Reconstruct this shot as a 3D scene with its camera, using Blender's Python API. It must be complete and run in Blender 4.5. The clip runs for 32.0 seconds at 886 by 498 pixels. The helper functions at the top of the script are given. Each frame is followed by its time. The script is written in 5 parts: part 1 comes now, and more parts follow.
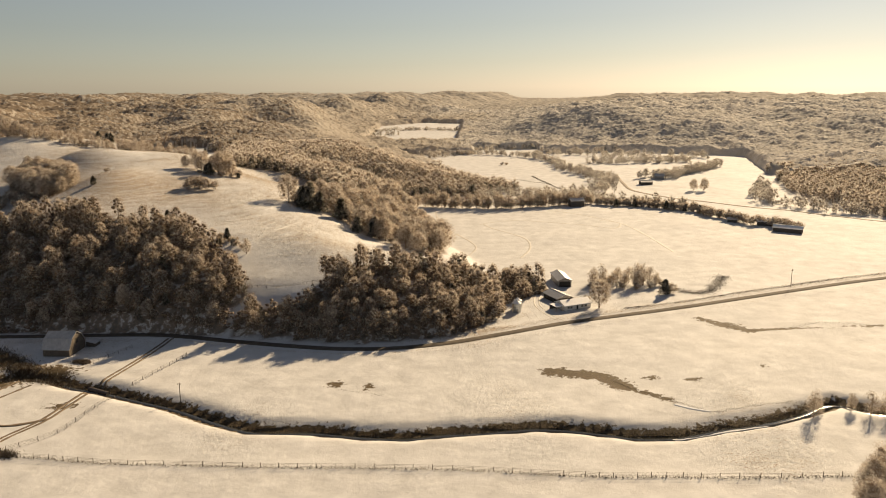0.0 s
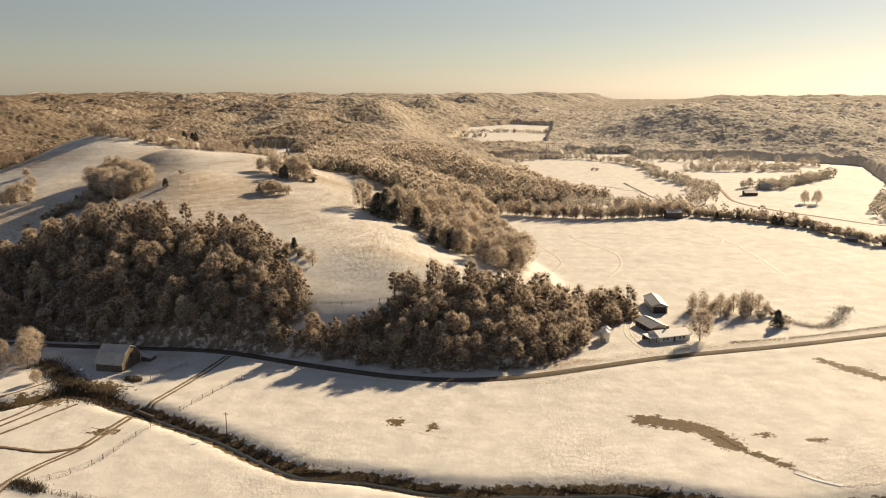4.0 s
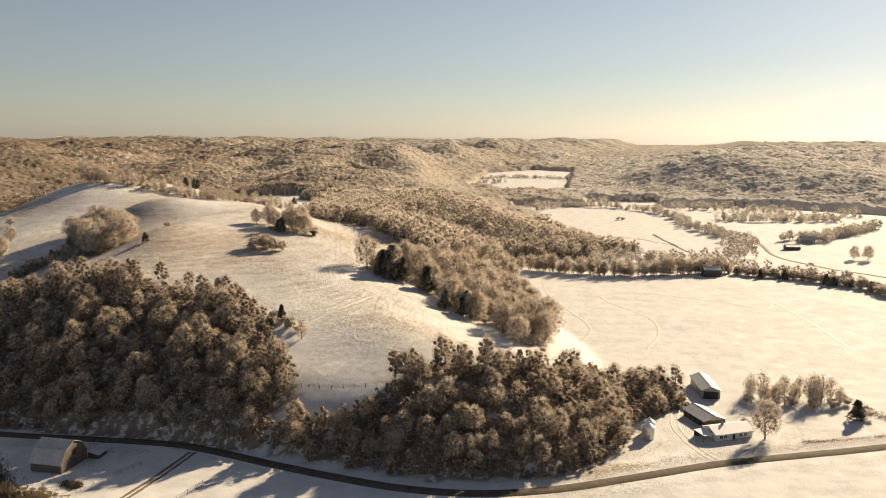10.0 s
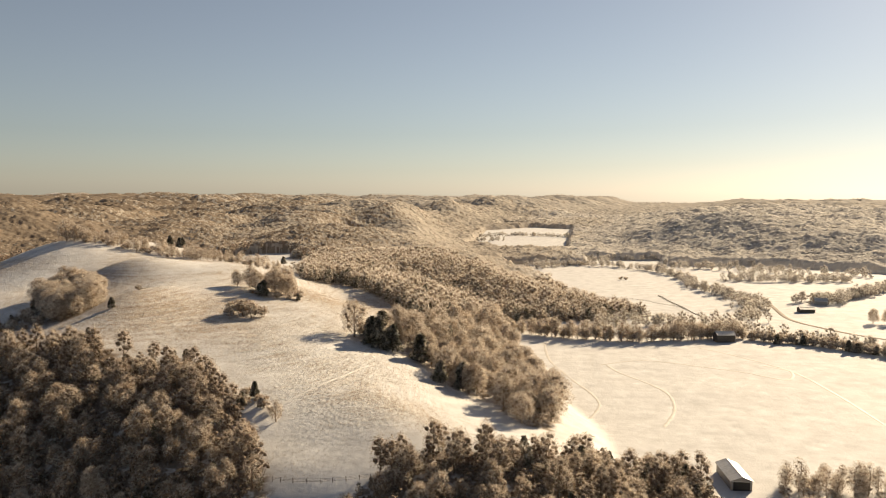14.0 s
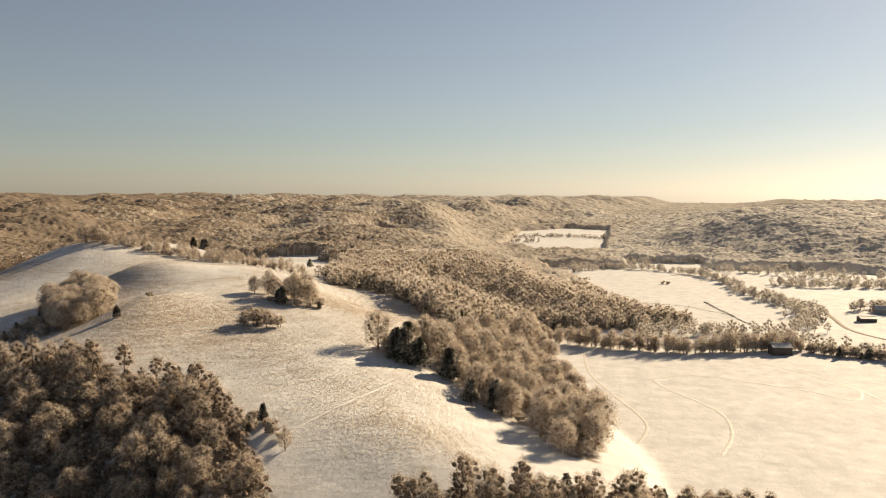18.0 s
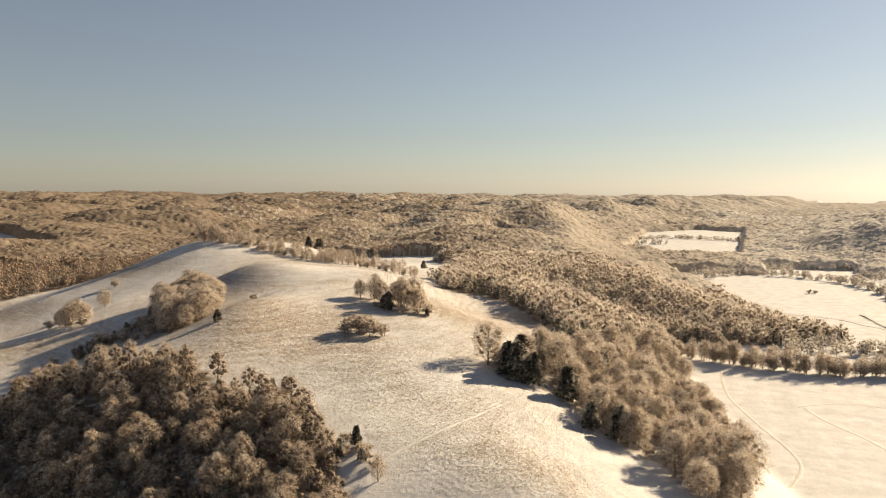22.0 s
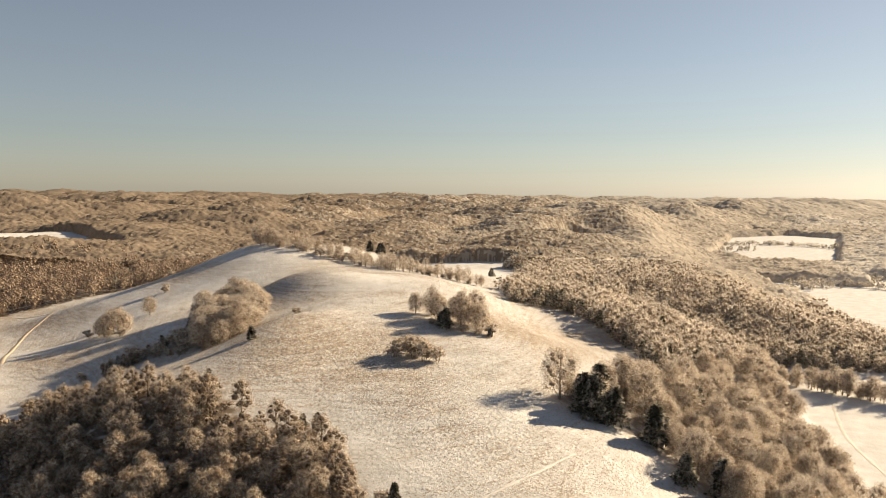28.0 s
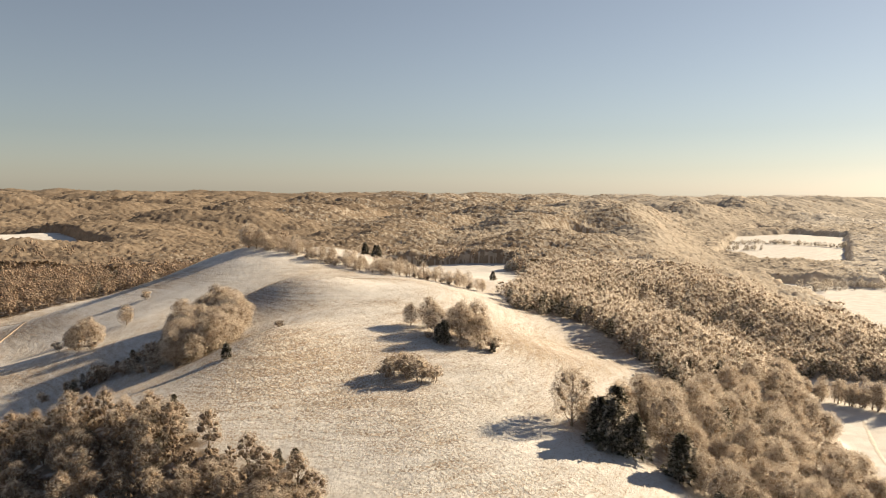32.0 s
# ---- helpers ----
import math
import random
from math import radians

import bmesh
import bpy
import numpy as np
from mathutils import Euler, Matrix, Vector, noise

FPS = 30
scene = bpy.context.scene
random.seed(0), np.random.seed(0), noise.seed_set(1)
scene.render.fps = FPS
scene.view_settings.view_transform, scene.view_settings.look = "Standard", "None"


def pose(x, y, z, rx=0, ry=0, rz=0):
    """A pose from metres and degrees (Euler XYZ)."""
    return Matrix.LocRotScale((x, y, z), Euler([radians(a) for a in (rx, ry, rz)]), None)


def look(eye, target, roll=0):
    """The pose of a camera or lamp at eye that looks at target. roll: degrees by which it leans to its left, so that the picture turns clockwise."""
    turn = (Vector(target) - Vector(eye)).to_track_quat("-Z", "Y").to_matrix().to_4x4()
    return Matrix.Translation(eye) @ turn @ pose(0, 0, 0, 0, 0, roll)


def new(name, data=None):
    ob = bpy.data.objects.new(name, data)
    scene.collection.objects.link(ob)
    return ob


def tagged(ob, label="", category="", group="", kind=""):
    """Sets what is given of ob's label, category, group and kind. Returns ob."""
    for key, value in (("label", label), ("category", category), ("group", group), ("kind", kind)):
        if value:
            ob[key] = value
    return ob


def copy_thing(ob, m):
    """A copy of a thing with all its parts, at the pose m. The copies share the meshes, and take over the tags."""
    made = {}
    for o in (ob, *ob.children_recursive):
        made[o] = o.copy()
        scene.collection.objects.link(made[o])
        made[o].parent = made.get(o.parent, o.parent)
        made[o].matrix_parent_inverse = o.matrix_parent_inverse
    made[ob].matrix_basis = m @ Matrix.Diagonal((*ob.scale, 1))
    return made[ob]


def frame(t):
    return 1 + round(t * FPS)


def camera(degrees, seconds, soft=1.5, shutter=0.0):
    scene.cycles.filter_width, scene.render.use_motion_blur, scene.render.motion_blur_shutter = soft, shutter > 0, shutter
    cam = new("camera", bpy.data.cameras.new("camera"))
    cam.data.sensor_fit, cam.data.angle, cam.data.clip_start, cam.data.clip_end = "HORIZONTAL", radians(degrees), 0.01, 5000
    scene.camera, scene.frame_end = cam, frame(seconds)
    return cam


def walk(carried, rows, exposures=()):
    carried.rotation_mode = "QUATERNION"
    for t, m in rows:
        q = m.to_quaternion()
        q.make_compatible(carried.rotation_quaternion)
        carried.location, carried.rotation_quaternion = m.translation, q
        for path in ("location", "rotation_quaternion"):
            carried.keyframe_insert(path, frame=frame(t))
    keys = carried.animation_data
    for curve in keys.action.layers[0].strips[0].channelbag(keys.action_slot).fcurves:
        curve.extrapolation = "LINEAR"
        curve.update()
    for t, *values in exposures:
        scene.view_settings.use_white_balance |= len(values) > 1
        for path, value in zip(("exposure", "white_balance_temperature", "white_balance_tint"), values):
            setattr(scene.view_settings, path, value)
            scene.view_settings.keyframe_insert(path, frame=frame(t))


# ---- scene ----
cam = camera(61.2, 32.0, 1.0)
PATH = [
    (0, (-0.521, 10.418, 94.505), (-0.5211, 12.3727, 94.0817), -0.20),
    (0.5, (0.056, 13.678, 94.593), (0.0458, 15.6328, 94.1703), -0.10),
    (1, (0.520, 17.144, 94.672), (0.4849, 19.0986, 94.2496), -0.10),
    (1.5, (0.882, 20.774, 94.745), (0.8052, 22.7275, 94.3230), -0.10),
    (2, (1.152, 24.533, 94.810), (1.0457, 26.4851, 94.3882), -0.10),
    (2.5, (1.339, 28.389, 94.869), (1.2026, 30.3394, 94.4478), 0.00),
    (3, (1.450, 32.315, 94.921), (1.2818, 34.2629, 94.4997), 0.00),
    (3.5, (1.496, 36.287, 94.967), (1.2970, 38.2319, 94.5456), 0.00),
    (4, (1.482, 40.287, 95.008), (1.2532, 42.2286, 94.5865), 0.10),
    (4.5, (1.415, 44.296, 95.043), (1.1557, 46.2338, 94.6214), 0.10),
    (6.5, (0.746, 60.203, 95.135), (0.4619, 62.1377, 94.7150), 0.20),
    (7, (0.504, 64.109, 95.148), (0.2207, 66.0439, 94.7287), 0.20),
    (7.5, (0.239, 67.978, 95.157), (-0.0437, 69.9130, 94.7376), 0.20),
    (8, (-0.043, 71.808, 95.162), (-0.3257, 73.7436, 94.7455), 0.20),
    (8.5, (-0.340, 75.601, 95.164), (-0.6225, 77.5403, 94.7650), 0.20),
    (9, (-0.650, 79.355, 95.163), (-0.9327, 81.3004, 94.7951), 0.30),
    (9.5, (-0.970, 83.074, 95.160), (-1.2531, 85.0249, 94.8224), 0.30),
    (10, (-1.298, 86.760, 95.154), (-1.5806, 88.7159, 94.8466), 0.30),
    (10.5, (-1.632, 90.414, 95.146), (-1.9149, 92.3743, 94.8684), 0.30),
    (11, (-1.972, 94.041, 95.136), (-2.2543, 96.0055, 94.8885), 0.30),
    (11.5, (-2.316, 97.644, 95.125), (-2.5985, 99.6120, 94.9076), 0.30),
    (12, (-2.665, 101.227, 95.111), (-2.9481, 103.1980, 94.9235), 0.30),
    (12.5, (-3.016, 104.792, 95.097), (-3.2980, 106.7655, 94.9362), 0.30),
    (13, (-3.372, 108.343, 95.082), (-3.6526, 110.3167, 94.9221), 0.30),
    (13.5, (-3.731, 111.884, 95.066), (-4.0122, 113.8576, 94.9057), 0.30),
    (14, (-4.094, 115.416, 95.049), (-4.3745, 117.3899, 94.8912), 0.40),
    (14.5, (-4.463, 118.943, 95.032), (-4.7422, 120.9171, 94.8743), 0.40),
    (16.5, (-6.008, 133.025, 94.964), (-6.2881, 134.9991, 94.8081), 0.40),
    (17, (-6.419, 136.542, 94.948), (-6.7157, 138.5137, 94.7918), 0.40),
    (17.5, (-6.844, 140.058, 94.933), (-7.1688, 142.0252, 94.7760), 0.40),
    (18, (-7.284, 143.570, 94.919), (-7.6536, 145.5292, 94.7610), 0.40),
    (18.5, (-7.740, 147.077, 94.907), (-8.1564, 149.0267, 94.7482), 0.40),
    (19, (-8.216, 150.576, 94.895), (-8.6836, 152.5140, 94.7358), 0.40),
    (19.5, (-8.714, 154.065, 94.886), (-9.2312, 155.9903, 94.7257), 0.40),
    (20, (-9.235, 157.541, 94.878), (-9.8107, 159.4496, 94.7167), 0.40),
    (20.5, (-9.781, 161.001, 94.873), (-10.4103, 162.8925, 94.7110), 0.40),
    (21, (-10.356, 164.439, 94.869), (-11.0131, 166.3210, 94.7073), 0.40),
    (21.5, (-10.961, 167.853, 94.869), (-11.6306, 169.7306, 94.7067), 0.40),
    (22, (-11.599, 171.239, 94.870), (-12.2783, 173.1131, 94.7075), 0.40),
    (22.5, (-12.271, 174.593, 94.875), (-12.9566, 176.4647, 94.7113), 0.40),
    (23, (-12.980, 177.911, 94.883), (-13.6737, 179.7798, 94.7201), 0.40),
    (23.5, (-13.729, 181.191, 94.894), (-14.4422, 183.0524, 94.7309), 0.40),
    (24, (-14.518, 184.428, 94.908), (-15.2606, 186.2778, 94.7449), 0.40),
    (24.5, (-15.351, 187.622, 94.926), (-16.1286, 189.4574, 94.7627), 0.40),
    (25, (-16.229, 190.771, 94.948), (-17.0403, 192.5918, 94.7850), 0.40),
    (25.5, (-17.153, 193.875, 94.973), (-17.9911, 195.6836, 94.8103), 0.40),
    (27.5, (-21.348, 205.883, 95.121), (-22.2079, 207.6816, 94.9607), 0.63),
    (28, (-22.515, 208.800, 95.169), (-23.3746, 210.5987, 95.0085), 0.65),
    (28.5, (-23.712, 211.688, 95.222), (-24.5720, 213.4871, 95.0608), 0.57),
    (29, (-24.941, 214.562, 95.277), (-25.8007, 216.3605, 95.1169), 0.69),
    (29.5, (-26.202, 217.435, 95.337), (-27.0613, 219.2334, 95.1777), 0.69),
    (30, (-27.493, 220.327, 95.401), (-28.3522, 222.1264, 95.2421), 0.71),
    (30.5, (-28.815, 223.263, 95.470), (-29.6748, 225.0613, 95.3102), 0.61),
    (31, (-30.166, 226.268, 95.544), (-31.0264, 228.0663, 95.3822), 0.63),
    (31.5, (-31.548, 229.374, 95.623), (-32.4068, 231.1725, 95.4609), 0.59),
    (32, (-32.958, 232.615, 95.708), (-33.8179, 234.4134, 95.5434), 0.51),
]
walk(cam, [(t, look(eye, target, roll)) for t, eye, target, roll in PATH],
     exposures=[(0, 0.70, 7300, 12), (4, 0.84, 7200, 12), (9, 0.97, 6850, 11), (13, 0.96, 6820, 11), (18, 0.90, 6860, 11), (24, 1.08, 6800, 11), (32, 1.12, 6730, 11)])

# ---------------------------------------------------------------- light
SUN_AZ, SUN_EL = 32.0, 24.5     # degrees clockwise from +y, degrees above the horizon
world = bpy.data.worlds.new("winter_sky")
scene.world = world
world.use_nodes = True
wn = world.node_tree
wn.nodes.clear()
sky = wn.nodes.new("ShaderNodeTexSky")
sky.sky_type = "NISHITA"
sky.sun_disc = False
sky.sun_elevation = radians(SUN_EL)
sky.sun_rotation = radians(SUN_AZ)
sky.altitude = 200
sky.air_density = 1.0
sky.dust_density = 0.3
sky.ozone_density = 2.5
bg = wn.nodes.new("ShaderNodeBackground")
bg.inputs[1].default_value = 0.038
wo = wn.nodes.new("ShaderNodeOutputWorld")
soft = wn.nodes.new("ShaderNodeHueSaturation")
soft.inputs["Saturation"].default_value = 0.64
wn.links.new(sky.outputs[0], soft.inputs["Color"])
wn.links.new(soft.outputs[0], bg.inputs[0])
wn.links.new(bg.outputs[0], wo.inputs[0])

sun = new("sun", bpy.data.lights.new("sun", "SUN"))
sun.data.energy = 5.0
sun.data.angle = radians(0.6)
sun.data.color = (1.0, 0.815, 0.56)
az, el = radians(SUN_AZ), radians(SUN_EL)
sun.matrix_world = look((0, 0, 300), (-math.sin(az) * math.cos(el) * 100, -math.cos(az) * math.cos(el) * 100, 300 - math.sin(el) * 100))

# ---------------------------------------------------------------- materials
def shader(name):
    m = bpy.data.materials.new(name)
    m.use_nodes = True
    nt = m.node_tree
    return m, nt, nt.nodes["Principled BSDF"]


def add(nt, kind, **values):
    n = nt.nodes.new(kind)
    for k, v in values.items():
        n.inputs[k.replace("_", " ")].default_value = v
    return n


def ramp(nt, fac, stops):
    r = nt.nodes.new("ShaderNodeValToRGB")
    while len(r.color_ramp.elements) < len(stops):
        r.color_ramp.elements.new(0.5)
    for e, (p, c) in zip(r.color_ramp.elements, stops):
        e.position = p
        e.color = (*c, 1) if len(c) == 3 else c
    nt.links.new(fac, r.inputs[0])
    return r.outputs[0]


def noise_out(nt, scale, detail=4.0, coords=None, rough=0.55):
    n = add(nt, "ShaderNodeTexNoise", Scale=scale, Detail=detail, Roughness=rough)
    if coords:
        nt.links.new(coords, n.inputs["Vector"])
    return n.outputs[0]


def position(nt):
    return nt.nodes.new("ShaderNodeNewGeometry").outputs["Position"]


def mix_rgb(nt, fac, a, b):
    m = nt.nodes.new("ShaderNodeMix")
    m.data_type = "RGBA"
    for sock, v in ((m.inputs[0], fac), (m.inputs[6], a), (m.inputs[7], b)):
        if hasattr(v, "is_linked"):
            nt.links.new(v, sock)
        elif isinstance(v, tuple):
            sock.default_value = (*v, 1)
        else:
            sock.default_value = v
    return m.outputs[2]


def math_out(nt, op, a, b):
    m = nt.nodes.new("ShaderNodeMath")
    m.operation = op
    for sock, v in ((m.inputs[0], a), (m.inputs[1], b)):
        if hasattr(v, "is_linked"):
            nt.links.new(v, sock)
        else:
            sock.default_value = v
    return m.outputs[0]


def bump(nt, bsdf, height, strength, distance):
    b = nt.nodes.new("ShaderNodeBump")
    b.inputs["Strength"].default_value = strength
    b.inputs["Distance"].default_value = distance
    nt.links.new(height, b.inputs["Height"])
    nt.links.new(b.outputs[0], bsdf.inputs["Normal"])


def snow_ground():
    """Thin snow over pasture: straw shows through by the grass share, mud by the mud share, litter under woods."""
    m, nt, b = shader("snowy_pasture")
    p = position(nt)
    share = {}
    for k in ("grass", "mud", "litter"):
        a = nt.nodes.new("ShaderNodeAttribute")
        a.attribute_name = k
        share[k] = a.outputs["Fac"]
    fine = noise_out(nt, 1.6, 6, p, 0.78)
    flat = nt.nodes.new("ShaderNodeMapping")
    flat.inputs["Scale"].default_value = (0.05, 0.05, 2.0)
    nt.links.new(p, flat.inputs["Vector"])
    steps = noise_out(nt, 1.0, 3, flat.outputs[0], 0.6)
    hum = math_out(nt, "MULTIPLY", math_out(nt, "ADD", math_out(nt, "MULTIPLY", noise_out(nt, 0.55, 4, p, 0.6), 3.2), math_out(nt, "MULTIPLY", steps, 1.6)), share["grass"])
    mid = noise_out(nt, 0.12, 5, p)
    wide = noise_out(nt, 0.012, 4, p)
    snow = ramp(nt, mid, [(0.3, (0.50, 0.49, 0.48)), (0.7, (0.65, 0.64, 0.63))])
    straw = ramp(nt, noise_out(nt, 0.25, 4, p), [(0.3, (0.24, 0.18, 0.13)), (0.7, (0.43, 0.355, 0.275))])
    g = math_out(nt, "ADD", share["grass"], math_out(nt, "MULTIPLY", math_out(nt, "SUBTRACT", wide, 0.5), 0.6))
    show = ramp(nt, math_out(nt, "ADD", g, math_out(nt, "MULTIPLY", math_out(nt, "ADD", math_out(nt, "SUBTRACT", fine, 0.5), math_out(nt, "MULTIPLY", math_out(nt, "SUBTRACT", steps, 0.5), 0.25)), 2.2)), [(0.36, (0, 0, 0)), (0.58, (1, 1, 1))])
    c = mix_rgb(nt, show, snow, straw)
    mudcol = ramp(nt, fine, [(0.3, (0.045, 0.032, 0.018)), (0.7, (0.16, 0.115, 0.065))])
    mudshow = ramp(nt, math_out(nt, "ADD", share["mud"], math_out(nt, "MULTIPLY", math_out(nt, "MULTIPLY", math_out(nt, "SUBTRACT", noise_out(nt, 0.5, 6, p, 0.75), 0.5), 2.6), math_out(nt, "MINIMUM", math_out(nt, "MULTIPLY", share["mud"], 5.0), 1.0))), [(0.45, (0, 0, 0)), (0.58, (1, 1, 1))])
    c = mix_rgb(nt, mudshow, c, mudcol)
    litcol = ramp(nt, noise_out(nt, 0.4, 5, p, 0.7), [(0.35, (0.08, 0.052, 0.03)), (0.52, (0.2, 0.135, 0.08)), (0.6, (0.58, 0.55, 0.51))])
    c = mix_rgb(nt, share["litter"], c, litcol)
    nt.links.new(c, b.inputs["Base Color"])
    b.inputs["Roughness"].default_value = 0.8
    b.inputs["Specular IOR Level"].default_value = 0.15
    bump(nt, b, math_out(nt, "ADD", math_out(nt, "ADD", math_out(nt, "MULTIPLY", fine, math_out(nt, "ADD", math_out(nt, "MULTIPLY", share["grass"], 2.0), 0.15)), hum), math_out(nt, "MULTIPLY", mid, 1.2)), 0.8, 0.4)
    return m


def twigs(name, wood, frost, share, glow=0.35, patch=1.8, gaps=0.0):
    """Bare frosted twigs: each twig more or less iced, whole crowns leaning to one tone; light passes between them."""
    m, nt, b = shader(name)
    p = position(nt)
    geo = nt.nodes.new("ShaderNodeNewGeometry")
    crown = noise_out(nt, 0.085, 3, p)
    bough = noise_out(nt, 0.33, 3, p)
    tone = mix_rgb(nt, ramp(nt, crown, [(0.38, (0, 0, 0)), (0.62, (1, 1, 1))]), wood[0], wood[1])
    ice = ramp(nt, math_out(nt, "ADD", math_out(nt, "ADD", math_out(nt, "MULTIPLY", geo.outputs["Random Per Island"], 0.8), 0.1), math_out(nt, "MULTIPLY", math_out(nt, "ADD", math_out(nt, "SUBTRACT", bough, 0.5), math_out(nt, "MULTIPLY", math_out(nt, "SUBTRACT", noise_out(nt, 2.6, 3, p), 0.5), 0.8)), patch)),
               [(max(0.0, 1 - share - 0.3), (0, 0, 0)), (min(1.0, 1 - share + 0.3), (1, 1, 1))])
    c = mix_rgb(nt, ice, tone, frost)
    nt.links.new(c, b.inputs["Base Color"])
    bump(nt, b, noise_out(nt, 1.5, 5, p, 0.75), 1.0, 0.5)
    b.inputs["Roughness"].default_value = 0.6
    b.inputs["Specular IOR Level"].default_value = 0.3
    tr = nt.nodes.new("ShaderNodeBsdfTranslucent")
    nt.links.new(c, tr.inputs[0])
    ms = nt.nodes.new("ShaderNodeMixShader")
    ms.inputs[0].default_value = glow
    nt.links.new(b.outputs[0], ms.inputs[1])
    nt.links.new(tr.outputs[0], ms.inputs[2])
    last = ms.outputs[0]
    if gaps:
        # air between the twigs
        clear = nt.nodes.new("ShaderNodeBsdfTransparent")
        mg = nt.nodes.new("ShaderNodeMixShader")
        nt.links.new(ramp(nt, noise_out(nt, 3.4, 3, p), [(0.3 + gaps * 0.4 - 0.02, (1, 1, 1)), (0.3 + gaps * 0.4 + 0.02, (0, 0, 0))]), mg.inputs[0])
        nt.links.new(last, mg.inputs[1])
        nt.links.new(clear.outputs[0], mg.inputs[2])
        last = mg.outputs[0]
    nt.links.new(last, nt.nodes["Material Output"].inputs[0])
    return m


def plain(name, dark, light, scale, rough, metal=0.0, relief=0.2, depth=0.02, spec=0.4):
    m, nt, b = shader(name)
    p = position(nt)
    n = noise_out(nt, scale, 6, p, 0.65)
    w = noise_out(nt, scale * 0.13, 3, p)
    f = math_out(nt, "ADD", math_out(nt, "MULTIPLY", n, 0.6), math_out(nt, "MULTIPLY", w, 0.4))
    nt.links.new(ramp(nt, f, [(0.3, dark), (0.7, light)]), b.inputs["Base Color"])
    b.inputs["Roughness"].default_value = rough
    b.inputs["Metallic"].default_value = metal
    b.inputs["Specular IOR Level"].default_value = spec
    bump(nt, b, n, relief, depth)
    return m


def canopy(name, wood, frost, share):
    """Closed tops of bare far woods: brown twigs and frost in crown-sized and stand-sized patches."""
    m, nt, b = shader(name)
    p = position(nt)
    stand, crown, tip = noise_out(nt, 0.009, 3, p), noise_out(nt, 0.11, 4, p, 0.7), noise_out(nt, 0.6, 3, p)
    tone = mix_rgb(nt, ramp(nt, stand, [(0.4, (0, 0, 0)), (0.6, (1, 1, 1))]), wood[0], wood[1])
    f = math_out(nt, "ADD", math_out(nt, "MULTIPLY", crown, 0.65), math_out(nt, "MULTIPLY", tip, 0.35))
    c = mix_rgb(nt, ramp(nt, f, [(0.5 - share * 0.45, (0, 0, 0)), (1.05 - share * 0.45, (1, 1, 1))]), tone, frost)
    nt.links.new(c, b.inputs["Base Color"])
    b.inputs["Roughness"].default_value = 0.85
    b.inputs["Specular IOR Level"].default_value = 0.1
    tr = nt.nodes.new("ShaderNodeBsdfTranslucent")
    nt.links.new(c, tr.inputs[0])
    ms = nt.nodes.new("ShaderNodeMixShader")
    ms.inputs[0].default_value = 0.55
    nt.links.new(b.outputs[0], ms.inputs[1])
    nt.links.new(tr.outputs[0], ms.inputs[2])
    nt.links.new(ms.outputs[0], nt.nodes["Material Output"].inputs[0])
    return m


M_GROUND = snow_ground()
# frosted, and lightened further to put some distance haze into the colour
M_MID = twigs("frost_and_haze_ridge_twigs", ((0.23, 0.165, 0.112), (0.37, 0.28, 0.20)), (0.88, 0.81, 0.72), 0.64, 0.55, 1.0, 0.3)
# russet leaf colour, made darker still for the shade on western ridges
M_RUSSET = twigs("russet_and_shade_ridge_twigs", ((0.12, 0.068, 0.042), (0.24, 0.145, 0.09)), (0.74, 0.63, 0.52), 0.38, 0.45, 0.8, 0.4)
M_TWIG = twigs("frosted_twigs", ((0.14, 0.09, 0.053), (0.31, 0.205, 0.12)), (0.86, 0.77, 0.66), 0.55, 0.5, 1.6, 0.3)
M_PALE = twigs("hoar_frosted_twigs", ((0.15, 0.098, 0.06), (0.30, 0.21, 0.135)), (0.88, 0.80, 0.70), 0.54, 0.5, 1.5, 0.3)
# far woods: frost plus haze painted into the colour, palest east and farthest out
M_FAR = canopy("frost_and_haze_far_woods", ((0.42, 0.365, 0.305), (0.54, 0.48, 0.41)), (0.82, 0.765, 0.695), 0.55)
M_FARPALE = canopy("haze_pale_eastern_woods", ((0.58, 0.535, 0.475), (0.70, 0.65, 0.59)), (0.88, 0.85, 0.81), 0.68)
M_FARTHEST = canopy("haze_pale_horizon_woods", ((0.50, 0.455, 0.40), (0.60, 0.55, 0.49)), (0.78, 0.74, 0.69), 0.5)
# the same russet for far hills, western shade again put into the colour
M_FARRUSSET = canopy("russet_and_shade_far_woods", ((0.20, 0.148, 0.105), (0.32, 0.25, 0.185)), (0.60, 0.52, 0.435), 0.45)
M_CEDAR = twigs("snow_dusted_cedar", ((0.045, 0.042, 0.027), (0.085, 0.078, 0.048)), (0.6, 0.55, 0.48), 0.36, 0.25)
# trunk browns; on the lumps inside crowns they also paint the inner shade
M_BARK = plain("bark_and_crown_shade", (0.095, 0.068, 0.047), (0.27, 0.20, 0.14), 3.0, 0.85)
M_TRUNKCORE = plain("twigwood_and_crown_shade", (0.18, 0.133, 0.094), (0.43, 0.34, 0.25), 1.6, 0.85)
# wood of the valley tree lines, greyed and lightened as haze would
M_PALEWOOD = plain("haze_grey_twigwood", (0.26, 0.215, 0.165), (0.46, 0.40, 0.33), 1.2, 0.85)
# frosted valley twigs with haze painted in as a lighter base
M_VALE = twigs("frost_and_haze_valley_twigs", ((0.34, 0.285, 0.225), (0.48, 0.415, 0.34)), (0.88, 0.83, 0.76), 0.68, 0.5, 0.8, 0.35)
M_ROAD = plain("salted_asphalt", (0.05, 0.042, 0.034), (0.16, 0.13, 0.10), 0.5, 0.85, 0, 0.2, 0.02, 0.1)
